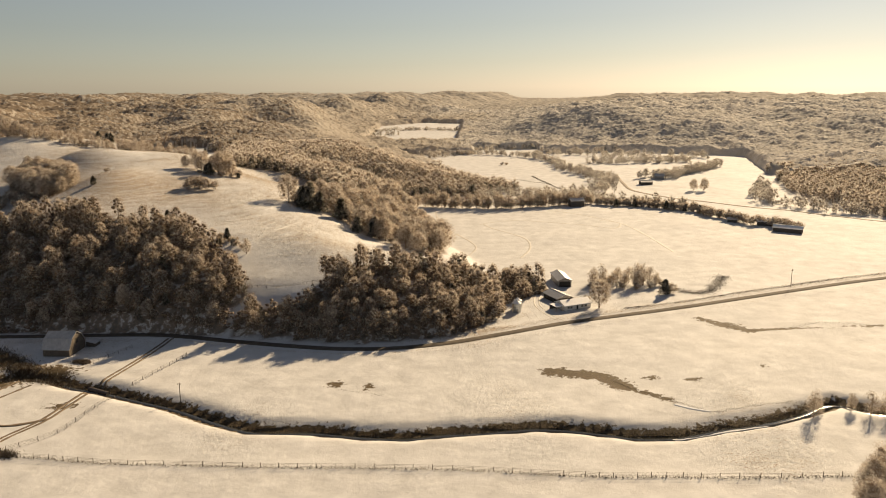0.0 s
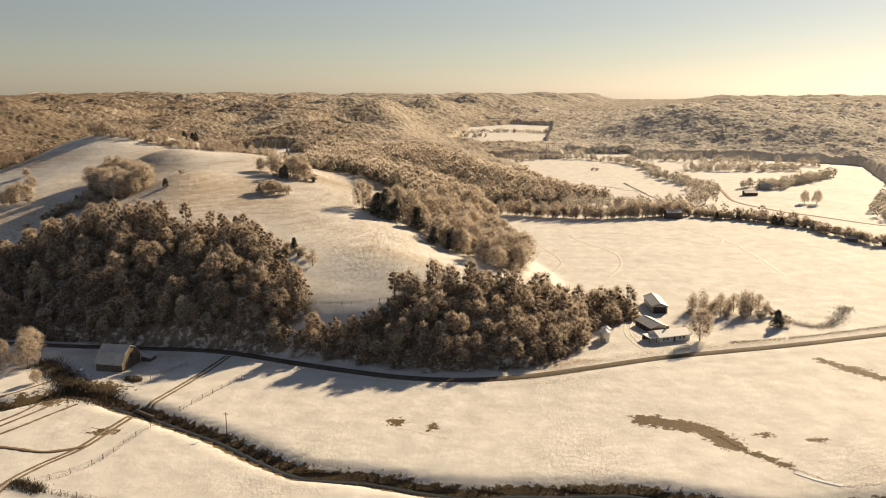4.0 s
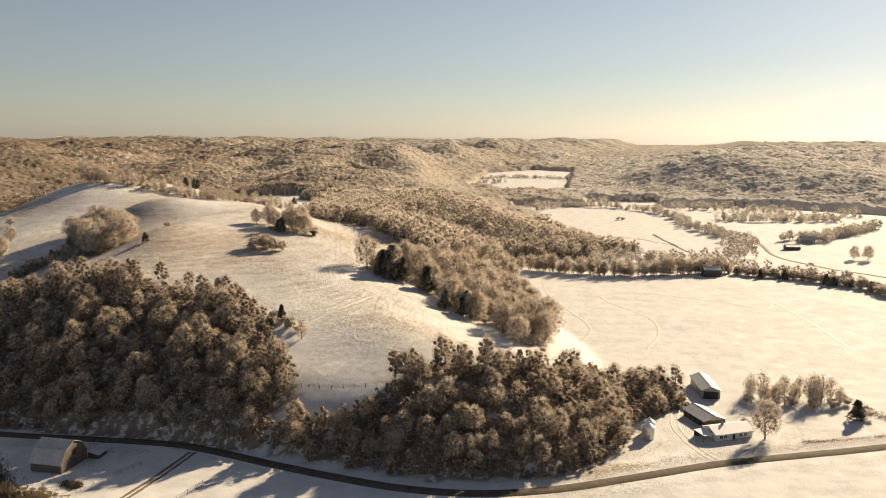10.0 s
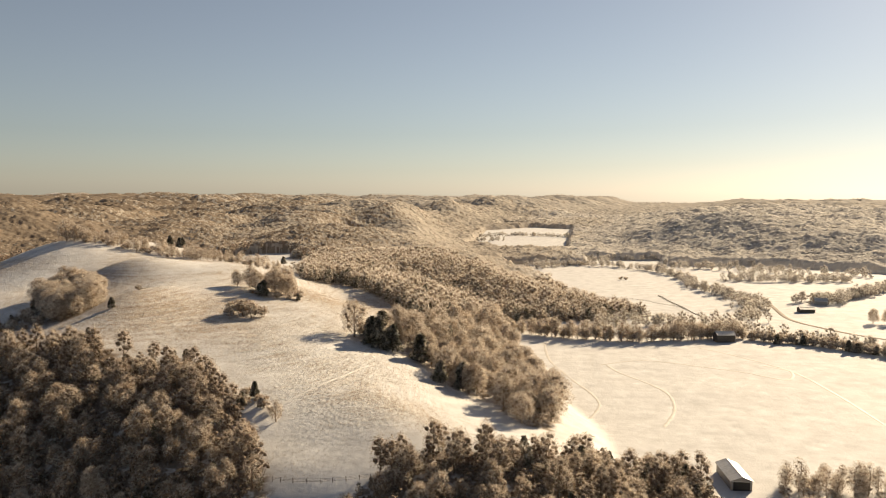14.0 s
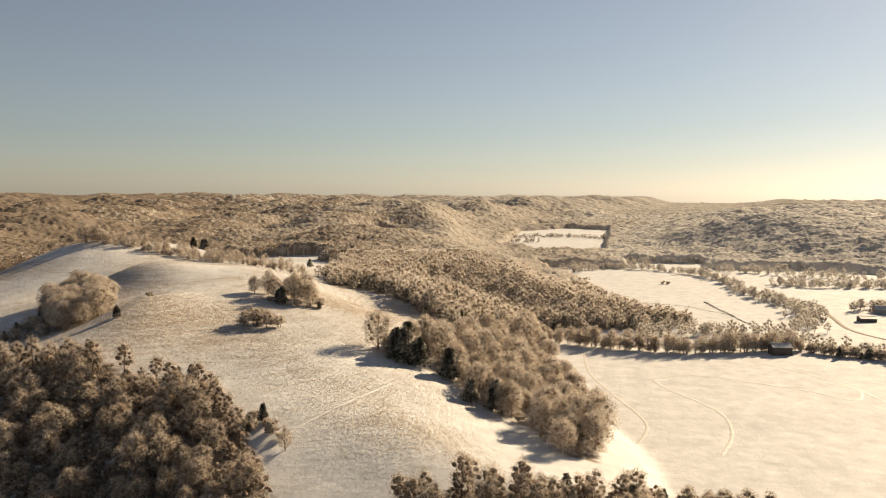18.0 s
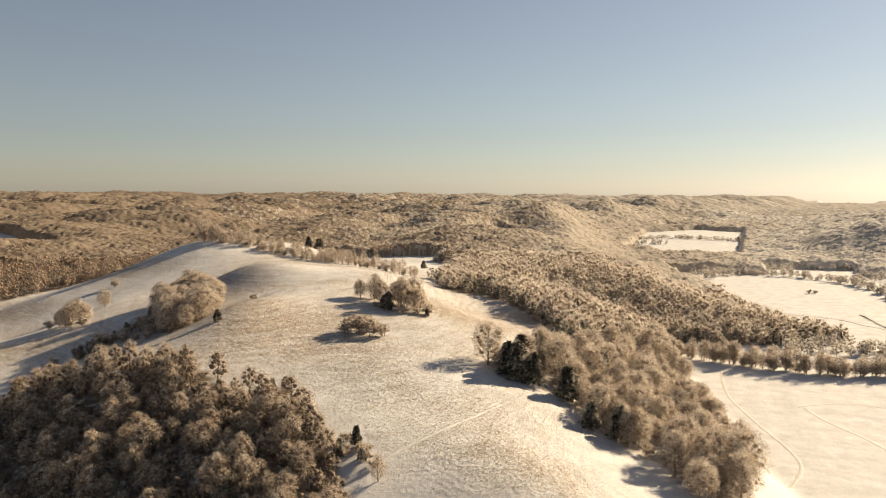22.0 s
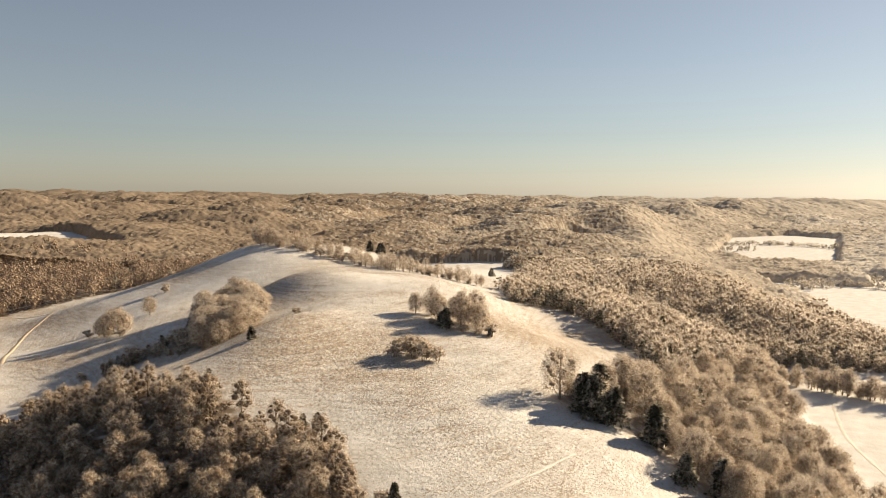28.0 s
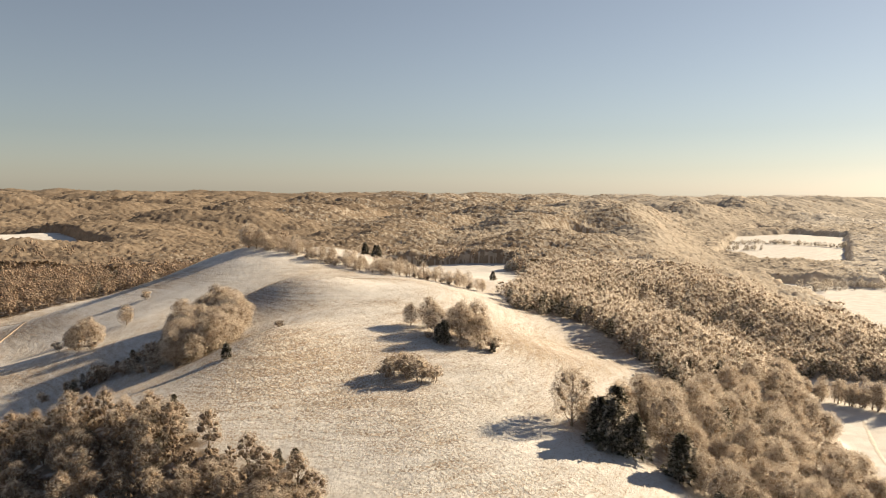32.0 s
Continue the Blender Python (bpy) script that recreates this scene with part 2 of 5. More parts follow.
M_RUT = plain("thawed_wheel_ruts", (0.07, 0.048, 0.03), (0.25, 0.185, 0.125), 0.6, 0.8)
M_STUBBLE = twigs("pasture_stubble", ((0.34, 0.25, 0.15), (0.48, 0.37, 0.24)), (0.75, 0.72, 0.68), 0.15, 0.3, 0.6)
M_STRAW = plain("trodden_straw", (0.34, 0.25, 0.16), (0.62, 0.52, 0.40), 0.6, 0.8)
M_FAINT = plain("packed_snow_track", (0.44, 0.40, 0.35), (0.63, 0.60, 0.56), 0.5, 0.7)
M_TRODDEN = plain("trodden_snow", (0.46, 0.43, 0.40), (0.68, 0.66, 0.64), 0.8, 0.8)
M_BANK = twigs("dead_bank_weeds", ((0.04, 0.03, 0.018), (0.10, 0.07, 0.04)), (0.5, 0.46, 0.4), 0.02, 0.12, 0.2)
M_WATER = plain("creek_water", (0.02, 0.022, 0.022), (0.05, 0.05, 0.048), 0.4, 0.08, 0, 0.05, 0.02, 0.6)
M_ICE = plain("creek_ice", (0.55, 0.57, 0.6), (0.8, 0.8, 0.82), 0.3, 0.2)
M_ROOF = plain("snow_dusted_tin_roof", (0.34, 0.33, 0.33), (0.58, 0.57, 0.56), 0.9, 0.5, 0.3, 0.1)
M_WHITEROOF = plain("snow_covered_roof", (0.66, 0.66, 0.67), (0.84, 0.84, 0.85), 0.6, 0.6, 0.0, 0.2)
M_SIDING = plain("white_siding", (0.52, 0.50, 0.47), (0.74, 0.72, 0.68), 1.2, 0.6)
M_DARKWALL = plain("dark_weathered_boards", (0.05, 0.042, 0.035), (0.14, 0.12, 0.10), 1.5, 0.8)
M_GREYWALL = plain("grey_metal_wall", (0.20, 0.19, 0.18), (0.34, 0.32, 0.30), 0.8, 0.5, 0.2)
M_BOARD = plain("weathered_barn_boards", (0.07, 0.055, 0.042), (0.19, 0.155, 0.12), 2.0, 0.85)
M_GALV = plain("galvanised_steel", (0.45, 0.45, 0.45), (0.62, 0.62, 0.6), 1.2, 0.35, 0.8, 0.1)
# near-black: painted shade for open fronts, and the dark house door
M_DARK = plain("opening_shade_and_dark_door", (0.012, 0.011, 0.010), (0.03, 0.028, 0.025), 2.0, 0.6)
M_GLASS = plain("window_pane", (0.02, 0.022, 0.025), (0.05, 0.055, 0.06), 0.5, 0.06, 0, 0.0, 0.01, 0.7)
M_POST = plain("weathered_post", (0.10, 0.08, 0.06), (0.24, 0.20, 0.16), 4.0, 0.85)
M_WIRE = plain("rusty_wire", (0.10, 0.08, 0.07), (0.18, 0.15, 0.13), 4.0, 0.6, 0.6)
M_ROCK = plain("snowy_limestone", (0.25, 0.22, 0.18), (0.6, 0.58, 0.55), 1.0, 0.8)

# ---------------------------------------------------------------- the lie of the land
def smooth(t):
    t = np.clip(t, 0, 1)
    return t * t * (3 - 2 * t)


def signed(x, y, line):
    """Distance from a line of points, positive on its left side."""
    best, side = np.full(np.shape(x), 1e9), np.ones(np.shape(x))
    for (ax, ay), (bx, by) in zip(line[:-1], line[1:]):
        ux, uy = bx - ax, by - ay
        s = np.clip(((x - ax) * ux + (y - ay) * uy) / (ux * ux + uy * uy), 0, 1)
        d = np.hypot(x - ax - s * ux, y - ay - s * uy)
        near = d < best - 1e-9
        best, side = np.where(near, d, best), np.where(near, np.where(ux * (y - ay) - uy * (x - ax) >= 0, 1.0, -1.0), side)
    return best * side


def hill(x, y, cx, cy, sx, sy, height):
    return height * np.exp(-((x - cx) / sx) ** 2 - ((y - cy) / sy) ** 2)


def waves(x, y, size, seed):
    """Smooth rolling noise, about -1 to 1."""
    rng = np.random.RandomState(seed)
    out = 0.0 * x
    for k in range(9):
        a, f, ph = rng.uniform(0, 2 * math.pi), rng.uniform(0.6, 1.9) * 2 * math.pi / size, rng.uniform(0, 6.3)
        out = out + np.sin((x * math.cos(a) + y * math.sin(a)) * f + ph)
    return out / 3.4


FOOT_LEFT = [(-4000, 330), (-400, 315), (-177, 301), (-86, 289), (-32, 281), (2, 288), (22, 318), (24, 350), (18, 410), (5, 450), (-10, 535), (-30, 590), (-38, 630),
             (40, 655), (75, 690), (38, 735), (0, 850), (-30, 1000), (-84, 1200), (-140, 1370), (-160, 1830), (-60, 2400), (300, 3300), (600, 5400)]
FOOT_RIGHT = [(900, 5400), (480, 3300), (140, 2400), (60, 1850), (50, 1300), (150, 1150), (280, 1060), (390, 1000), (330, 780), (290, 650), (300, 540), (345, 420), (600, 200), (1500, 0), (4000, -300)]
CREEK = [(-230, 236), (-190, 240), (-159, 241), (-147, 252), (-134, 251), (-123, 244), (-112, 240), (-101, 235), (-85, 227), (-70, 218), (-55, 210), (-37, 209), (-24, 206), (-11, 204), (-1, 206), (10, 207), (26, 209),
         (42, 206), (53, 203), (65, 203), (78, 207), (91, 210), (105, 216), (118, 223), (128, 216), (160, 205), (230, 190)]


ROAD = [(-700, 300), (-400, 298), (-250, 296), (-172, 294), (-122, 294), (-103, 291), (-80, 284), (-58, 278), (-38, 274), (-18, 274), (2, 279), (24, 289), (49, 301), (74, 310), (102, 320), (159, 343), (212, 363), (330, 400), (600, 420)]


def fitted_land(x, y):
    d = signed(x, y, FOOT_LEFT)
    far = smooth((y - 700) / 500)
    far = np.maximum(far, smooth((-x - 480) / 250))
    bluff = 1 - (1 - np.clip(d / (70 + 38 * np.exp(-((x + 70) / 24) ** 2 - ((y - 310) / 60) ** 2)), 0, 1)) ** 2
    vale = smooth(d / (135 + 0.04 * np.clip(y - 700, 0, 1800)))
    k = smooth((y - 570) / 110)
    m = bluff * (1 - k) + vale * k
    # hill heights solved to fit tracked points and skylines in the camera's view
    near = 30.1 + hill(x, y, -150, 800, 110, 90, 1.6) + hill(x, y, -190, 970, 140, 110, 9.7) + hill(x, y, -130, 460, 60, 60, 10.4) + hill(x, y, -80, 380, 50, 60, -0.3) + hill(x, y, -100, 620, 90, 70, 4.0) + hill(x, y, -60, 480, 45, 70, -5.6)
    near = near + hill(x, y, -250, 370, 70, 45, -6.0) + hill(x, y, -25, 420, 38, 110, -15.7) + hill(x, y, -88, 440, 35, 45, -0.1) + hill(x, y, -134, 425, 28, 28, 0.1)
    near = near + hill(x, y, -115, 400, 32, 32, 2.4) + hill(x, y, -76, 314, 26, 11, 4.5) + hill(x, y, -76, 304, 28, 7, 3.7) + hill(x, y, -335, 590, 48, 45, 22.2)
    near = near + hill(x, y, -365, 550, 40, 45, 7.5) + hill(x, y, -395, 510, 45, 45, 9.0) + hill(x, y, -420, 560, 60, 60, -1.0) + hill(x, y, -385, 650, 70, 60, 11.6)
    near = near + hill(x, y, -300, 640, 60, 50, 14.8) + hill(x, y, -240, 525, 42, 45, 9.1) + hill(x, y, -205, 560, 50, 45, 13.0) + hill(x, y, -270, 575, 45, 45, 8.3)
    near = near + hill(x, y, -180, 404, 22, 24, 5.3) + hill(x, y, -186, 425, 24, 26, 8.0) + hill(x, y, -222, 425, 22, 26, 1.3) + hill(x, y, -240, 510, 30, 28, 13.1)
    near = near + hill(x, y, -205, 455, 28, 24, 2.1) + hill(x, y, -266, 498, 24, 26, 1.0) + hill(x, y, -285, 515, 28, 28, -4.8) + hill(x, y, -250, 530, 22, 22, -4.0)
    near = near + hill(x, y, -190, 470, 42, 42, 12.1) + hill(x, y, -160, 430, 36, 36, 3.1) + hill(x, y, -230, 400, 40, 40, 3.9) + hill(x, y, -255, 450, 36, 40, 4.5)
    near = near + hill(x, y, -300, 460, 50, 45, 5.7) + hill(x, y, -350, 440, 60, 50, -8.5) + hill(x, y, -300, 520, 45, 45, 8.9) + hill(x, y, -280, 705, 60, 50, 4.9)
    near = near + hill(x, y, -345, 690, 50, 45, 13.6) + hill(x, y, -225, 600, 40, 36, 3.4) + hill(x, y, -120, 545, 36, 36, -5.5) + hill(x, y, -445, 620, 50, 50, -3.3)
    near = near + hill(x, y, -170, 520, 45, 45, 10.9) + hill(x, y, -230, 650, 60, 55, 7.2) + hill(x, y, -450, 480, 80, 70, -16.5) + hill(x, y, -150, 385, 38, 34, 3.1)
    near = near + hill(x, y, -200, 375, 40, 34, 10.9) + hill(x, y, -260, 380, 50, 40, -4.9)
    roll = 34 + 11 * waves(x, y, 800, 3) + 16 * waves(x, y, 330, 4) * (1 - 0.5 * smooth((y - 1500) / 2000)) + 2 * smooth((y - 1500) / 2500)
    left = m * (near * (1 - far) + np.maximum(roll, 12) * far)
    e = signed(x, y, FOOT_RIGHT)
    rise = (50 - 14 * smooth((y - 1500) / 2500)) + 20 * waves(x, y, 700, 7) * (1 - 0.5 * smooth((y - 1500) / 2500)) + 13 * waves(x, y, 280, 8)
    right = smooth(e / (230 + 0.06 * np.clip(y, 0, 3000))) * np.clip(rise * 0.66, 10, 42)
    right = right + smooth(e / 120) * (hill(x, y, 245, 1400, 120, 120, 16) + hill(x, y, 130, 1420, 70, 90, 5) + hill(x, y, 450, 1330, 110, 100, 12) + hill(x, y, 330, 1180, 110, 60, 5))
    right = right + 20 * np.exp(-(((x + 78) / 150) ** 4) - ((y - 2640) / 170) ** 4)
    z = 0.0122 * np.clip(x, -420, 300) + np.maximum(left, 0) + np.maximum(right, 0)
    z = z + 5 * smooth((y - 900) / 1200)
    z = z + 55 * smooth((-250 - y) / 700) * (0.8 + 0.3 * waves(x, y, 600, 5))
    return z + 0.25 * waves(x, y, 60, 11) * smooth(np.abs(d) / 60 + 0.2)


def ground_z(x, y):
    x, y = np.asarray(x, float), np.asarray(y, float)
    c = np.abs(signed(x, y, CREEK))
    z = fitted_land(x, y) - 2.4 * (1 - smooth((c - 1.2) / 4.2))
    bench = 1 - smooth((np.abs(signed(x, y, ROAD)) - 3.5) / 4.5)
    return z * (1 - bench) + (0.0122 * np.clip(x, -420, 300) + 0.1) * bench * (np.abs(x) < 300) + z * bench * (np.abs(x) >= 300)


def gz(x, y):
    return float(ground_z(np.array([x]), np.array([y]))[0])


def inside(x, y, poly):
    r = np.zeros(np.shape(x), bool)
    for (ax, ay), (bx, by) in zip(poly, poly[1:] + poly[:1]):
        cut = (ay > y) != (by > y)
        r ^= cut & (x < (bx - ax) * (y - ay) / ((by - ay) or 1e-9) + ax)
    return r


def curve_points(line, step):
    """Even points along a rounded line."""
    p = [Vector((a, b)) for a, b in line]
    q = []
    for i in range(len(p) - 1):
        a, b, c, d = p[max(i - 1, 0)], p[i], p[i + 1], p[min(i + 2, len(p) - 1)]
        n = max(2, int((c - b).length / step))
        for k in range(n):
            t = k / n
            q.append(0.5 * (2 * b + (c - a) * t + (2 * a - 5 * b + 4 * c - d) * t * t + (3 * b - a - 3 * c + d) * t ** 3))
    return q + [p[-1]]


# ---------------------------------------------------------------- mesh helpers
def mesh_from(name, v, f, mats, mi=None, smooth_faces=False):
    me = bpy.data.meshes.new(name)
    v, f = np.asarray(v, np.float32), np.asarray(f, np.int32)
    k = f.shape[1]
    me.vertices.add(len(v))
    me.vertices.foreach_set("co", v.ravel())
    me.loops.add(f.size)
    me.loops.foreach_set("vertex_index", f.ravel())
    me.polygons.add(len(f))
    me.polygons.foreach_set("loop_start", np.arange(0, f.size, k, dtype=np.int32))
    me.polygons.foreach_set("loop_total", np.full(len(f), k, np.int32))
    for m in mats:
        me.materials.append(m)
    if mi is not None:
        me.polygons.foreach_set("material_index", np.asarray(mi, np.int32))
    me.polygons.foreach_set("use_smooth", np.full(len(f), smooth_faces))
    me.update(calc_edges=True)
    return me


def part(name, bm, material, parent=None, label=""):
    me = bpy.data.meshes.new(name)
    bm.normal_update()
    bm.to_mesh(me)
    bm.free()
    me.materials.append(material)
    ob = new(name, me)
    if parent:
        ob.parent = parent
    return tagged(ob, label)


def thing(name, m, label, category, group=""):
    ob = new(name)
    ob.matrix_world = m
    ob.empty_display_size = 0.5
    return tagged(ob, label, category, group)


def box(x0, x1, y0, y1, z0, z1, bevel=0.0, bm=None):
    bm = bm or bmesh.new()
    made = bmesh.ops.create_cube(bm, size=1)["verts"]
    for v in made:
        v.co = Vector((x0 + (v.co.x + 0.5) * (x1 - x0), y0 + (v.co.y + 0.5) * (y1 - y0), z0 + (v.co.z + 0.5) * (z1 - z0)))
    if bevel:
        es = list({e for v in made for e in v.link_edges})
        bmesh.ops.bevel(bm, geom=es, offset=bevel, segments=1, affect="EDGES")
    return bm


def prism(profile, y0, y1, bm=None):
    """A solid of the outline (x, z) drawn out from y0 to y1."""
    bm = bm or bmesh.new()
    a = [bm.verts.new((x, y0, z)) for x, z in profile]
    b = [bm.verts.new((x, y1, z)) for x, z in profile]
    bm.faces.new(a)
    bm.faces.new(b[::-1])
    for i in range(len(a)):
        j = (i + 1) % len(a)
        bm.faces.new((a[j], a[i], b[i], b[j]))
    bmesh.ops.recalc_face_normals(bm, faces=bm.faces)
    return bm


def tube(points, radii, sides=5, bm=None):
    bm = bm or bmesh.new()
    rings = []
    for i, (p, r) in enumerate(zip(points, radii)):
        d = (points[min(i + 1, len(points) - 1)] - points[max(i - 1, 0)]).normalized()
        u = d.orthogonal().normalized()
        w = d.cross(u)
        rings.append([bm.verts.new(p + r * (math.cos(2 * math.pi * k / sides) * u + math.sin(2 * math.pi * k / sides) * w)) for k in range(sides)])
    for a, b in zip(rings, rings[1:]):
        for k in range(sides):
            bm.faces.new((a[k], a[(k + 1) % sides], b[(k + 1) % sides], b[k]))
    bm.faces.new(rings[-1])
    bm.faces.new(rings[0][::-1])
    return bm


def ribbon(name, line, width, lift, material, label, category="", step=2.0, uneven=0.0, kind="structure", shoulder=0.25):
    """A strip with rounded shoulders laid along a line on the ground."""
    pts = curve_points(line, step)
    rng = random.Random(len(pts))
    v, f, lifts = [], [], []
    for i, p in enumerate(pts):
        d = (pts[min(i + 1, len(pts) - 1)] - pts[max(i - 1, 0)]).normalized()
        n = Vector((-d.y, d.x))
        w = width * (1 + uneven * rng.uniform(-1, 1))
        for s, drop in ((-0.5, -shoulder), (-0.42, 0), (0, 0.05), (0.42, 0), (0.5, -shoulder)):
            q = p + n * s * w
            v.append((q.x, q.y))
            lifts.append(lift + drop)
    v = np.array(v)
    v = np.c_[v, ground_z(v[:, 0], v[:, 1]) + lifts]
    for i in range(len(pts) - 1):
        for k in range(4):
            a = i * 5 + k
            f.append((a, a + 1, a + 6, a + 5))
    ob = new(name, mesh_from(name, v, f, [material], None, True))
    return tagged(ob, label, category, "", kind)


# ---------------------------------------------------------------- woods on the plan
WOOD_WEST = [(-430, 301), (-177, 298.5), (-86, 290), (-86, 300), (-79, 308), (-83, 316), (-93, 326), (-104, 344), (-118, 357), (-137, 363), (-157, 364), (-174, 373), (-190, 366), (-210, 361), (-225, 357), (-250, 352), (-300, 342), (-430, 332)]
WOOD_EAST = [(-84, 290), (-32, 279.5), (0, 285.5), (15, 297), (23, 309), (27, 328), (40, 341), (50, 347), (46, 366), (28, 372), (8, 350), (-5, 336), (-21, 329), (-38, 327), (-48, 318), (-54, 309), (-60, 301), (-82, 300)]
COPSE = [(-89, 428), (-84, 440), (-72, 470), (-60, 500), (-40, 560), (-32, 570), (-24, 520), (-15, 490), (-5, 455), (2, 400), (-2, 370), (-12, 372), (-24, 402), (-40, 412), (-54, 423), (-72, 429)]
WOOD_NORTH = [(-185, 660), (-170, 600), (-160, 575), (-136, 590), (-109, 566), (-88, 532), (-72, 504), (-60, 500), (-42, 560), (-40, 610), (-34, 640), (35, 662), (72, 695), (40, 730), (0, 850), (-20, 960), (-120, 1000), (-200, 960), (-230, 860), (-250, 800), (-195, 730)]
RAVINE = [(-198, 410), (-208, 404), (-234, 428), (-262, 462), (-262, 486), (-244, 482), (-230, 462), (-212, 440)]
RIDGE_BRUSH = [(-335, 585), (-290, 598), (-190, 612), (-190, 625), (-290, 618), (-340, 600)]
FIELD_FAR = [(-138, 1369), (-149, 1834), (-49, 1972), (46, 1889), (20, 1256), (-66, 1273)]
FIELD_MID = [(41, 1150), (146, 1150), (123, 1026), (51, 1046)]
CLEARINGS = [
    [(-350, 620), (-190, 615), (-176, 650), (-212, 720), (-236, 775), (-290, 790), (-322, 750), (-340, 690)],
    [(-480, 480), (-400, 470), (-250, 440), (-240, 530), (-330, 640), (-420, 640), (-450, 560)],
    [(-650, 1395), (-560, 1415), (-515, 1600), (-600, 1650)],
    [(-190, 950), (-178, 912), (-98, 846), (-72, 876), (-120, 965)],
    [(-240, 330), (40, 330), (0, 600), (-120, 600), (-240, 640), (-260, 430)],
    [(310, 740), (430, 840), (560, 960), (560, 990), (450, 830), (340, 790)],
    [(-900, 700), (-700, 650), (-640, 760), (-840, 800)],
    [(-330, 1180), (-260, 1150), (-230, 1230), (-300, 1250)],
]


def wooded(x, y):
    """Where trees stand: the named woods, and the hills beyond but for clearings."""
    w = np.zeros(np.shape(x), bool)
    beyond = (signed(x, y, FOOT_LEFT) > 12) & ((y > 620) | (x < -430)) & (y > 300)
    beyond |= (signed(x, y, FOOT_RIGHT) > 8)
    beyond |= (y < -300)
    beyond &= waves(x, y, 520, 21) > -1.05
    for c in CLEARINGS:
        beyond &= ~inside(x, y, c)
    w |= beyond
    vale = (y > 1080) & (waves(x, y, 260, 41) > -0.9)
    for c in (FIELD_FAR, FIELD_MID):
        vale &= ~inside(x, y, c)
    w |= vale
    for poly in (WOOD_WEST, WOOD_EAST, COPSE, WOOD_NORTH, RAVINE):
        w |= inside(x, y, poly)
    return w


# ---------------------------------------------------------------- the ground sheet
def axis(lo, hi, fine_lo, fine_hi, step, grow):
    mid = list(np.arange(fine_lo, fine_hi + 0.1, step))
    up, s = [], step
    while (up[-1] if up else mid[-1]) < hi:
        s = min(s * grow, 60)
        up.append((up[-1] if up else mid[-1]) + s)
    down, s = [], step
    while (down[-1] if down else mid[0]) > lo:
        s = min(s * grow, 60)
        down.append((down[-1] if down else mid[0]) - s)
    return np.array(down[::-1] + mid + up)


gx = axis(-5200, 4200, -440, 260, 2.5, 1.05)
gy = axis(-1500, 5600, 150, 680, 2.5, 1.05)
XX, YY = np.meshgrid(gx, gy)
ZZ = ground_z(XX, YY)
idx = np.arange(XX.size).reshape(XX.shape)
quads = np.stack([idx[:-1, :-1], idx[:-1, 1:], idx[1:, 1:], idx[1:, :-1]], -1).reshape(-1, 4)
ground_mesh = mesh_from("ground", np.stack([XX, YY, ZZ], -1).reshape(-1, 3), quads, [M_GROUND], None, True)
hillside = smooth((signed(XX, YY, FOOT_LEFT) - 20) / 60)
grass = 0.03 + 0.48 * hillside * (YY < 700) * (0.75 + 0.25 * waves(XX, YY, 90, 31))
grass = np.clip(grass + 0.22 * smooth((waves(XX, YY, 130, 33) - 0.2) / 1.0) * (YY < 300), 0, 1)
grass = np.clip(grass + 0.26 * np.exp(-((XX - 60) / 34) ** 2 - ((YY - 330) / 22) ** 2) * (signed(XX, YY, ROAD) > 3), 0, 1)
verge = signed(XX, YY, ROAD)
grass = np.clip(grass + 0.30 * np.exp(-((verge - 7) / 3.0) ** 2) * (XX > -20) * (XX < 260) + 0.12 * np.exp(-((verge + 6) / 2.5) ** 2), 0, 1)
grass = np.clip(grass + 0.09 * np.exp(-((XX + 155) / 60) ** 2 - ((YY - 395) / 45) ** 2) * hillside, 0, 1)
mud = 0 * XX
for cx, cy, rx, ry in ((-36, 240, 4, 3), (-25, 238, 2, 3), (68, 242, 3, 2), (81, 240, 3, 2), (108, 251, 2, 2), (112, 296, 6, 3), (-140, 256, 14, 7), (-150, 246, 12, 7), (-118, 226, 6, 2)):
    mud = np.maximum(mud, np.exp(-((XX - cx) / rx) ** 2 - ((YY - cy) / ry) ** 2))
for line, wide in (([(36, 249), (44, 247), (52, 244), (57, 235)], 4.0), ([(56, 235), (63, 229), (69, 224)], 1.7), ([(104, 304), (112, 296), (119, 289)], 2.3), ([(119, 290), (146, 291), (172, 292)], 1.1), (CREEK, 2.9)):
    mud = np.maximum(mud, (1.9 if line is CREEK else 1.15) * np.exp(-(signed(XX, YY, line) / wide) ** 2))
# less litter under far and eastern woods: a paler floor imitating haze
litter = wooded(XX, YY).astype(float) * np.where((YY < 400) | (XX < -0.4 * YY), 0.85, 0.5)
for key, val in (("grass", grass), ("mud", mud), ("litter", litter)):
    at = ground_mesh.attributes.new(key, "FLOAT", "POINT")
    at.data.foreach_set("value", val.ravel().astype(np.float32))
ground = tagged(new("ground", ground_mesh), "rolling pasture and hills under thin sunlit snow", "ground", "", "structure")

# ---------------------------------------------------------------- roads, tracks, creek
road = ribbon("road", ROAD, 4.4, 0.12, M_ROAD, "narrow salted country road between snowy verges", "road", 2.0, 0.0, "structure", 0.3)
for off in (-0.9, 0.9):
    base = [(-107, 289), (-110, 268), (-114, 244), (-117, 227), (-119, 216), (-124, 205), (-126, 195), (-124, 175)]
    ribbon("farm_track", [(x + off, y) for x, y in base], 1.0, 0.10, M_RUT, "brown wheel rut of a farm drive through snow", "track", 1.5, 0.25)
ribbon("farm_track", [(-118, 217), (-127, 213), (-139, 214), (-160, 216), (-200, 225)], 1.6, 0.10, M_RUT, "brown muddy farm track through snow", "track", 1.5, 0.25)
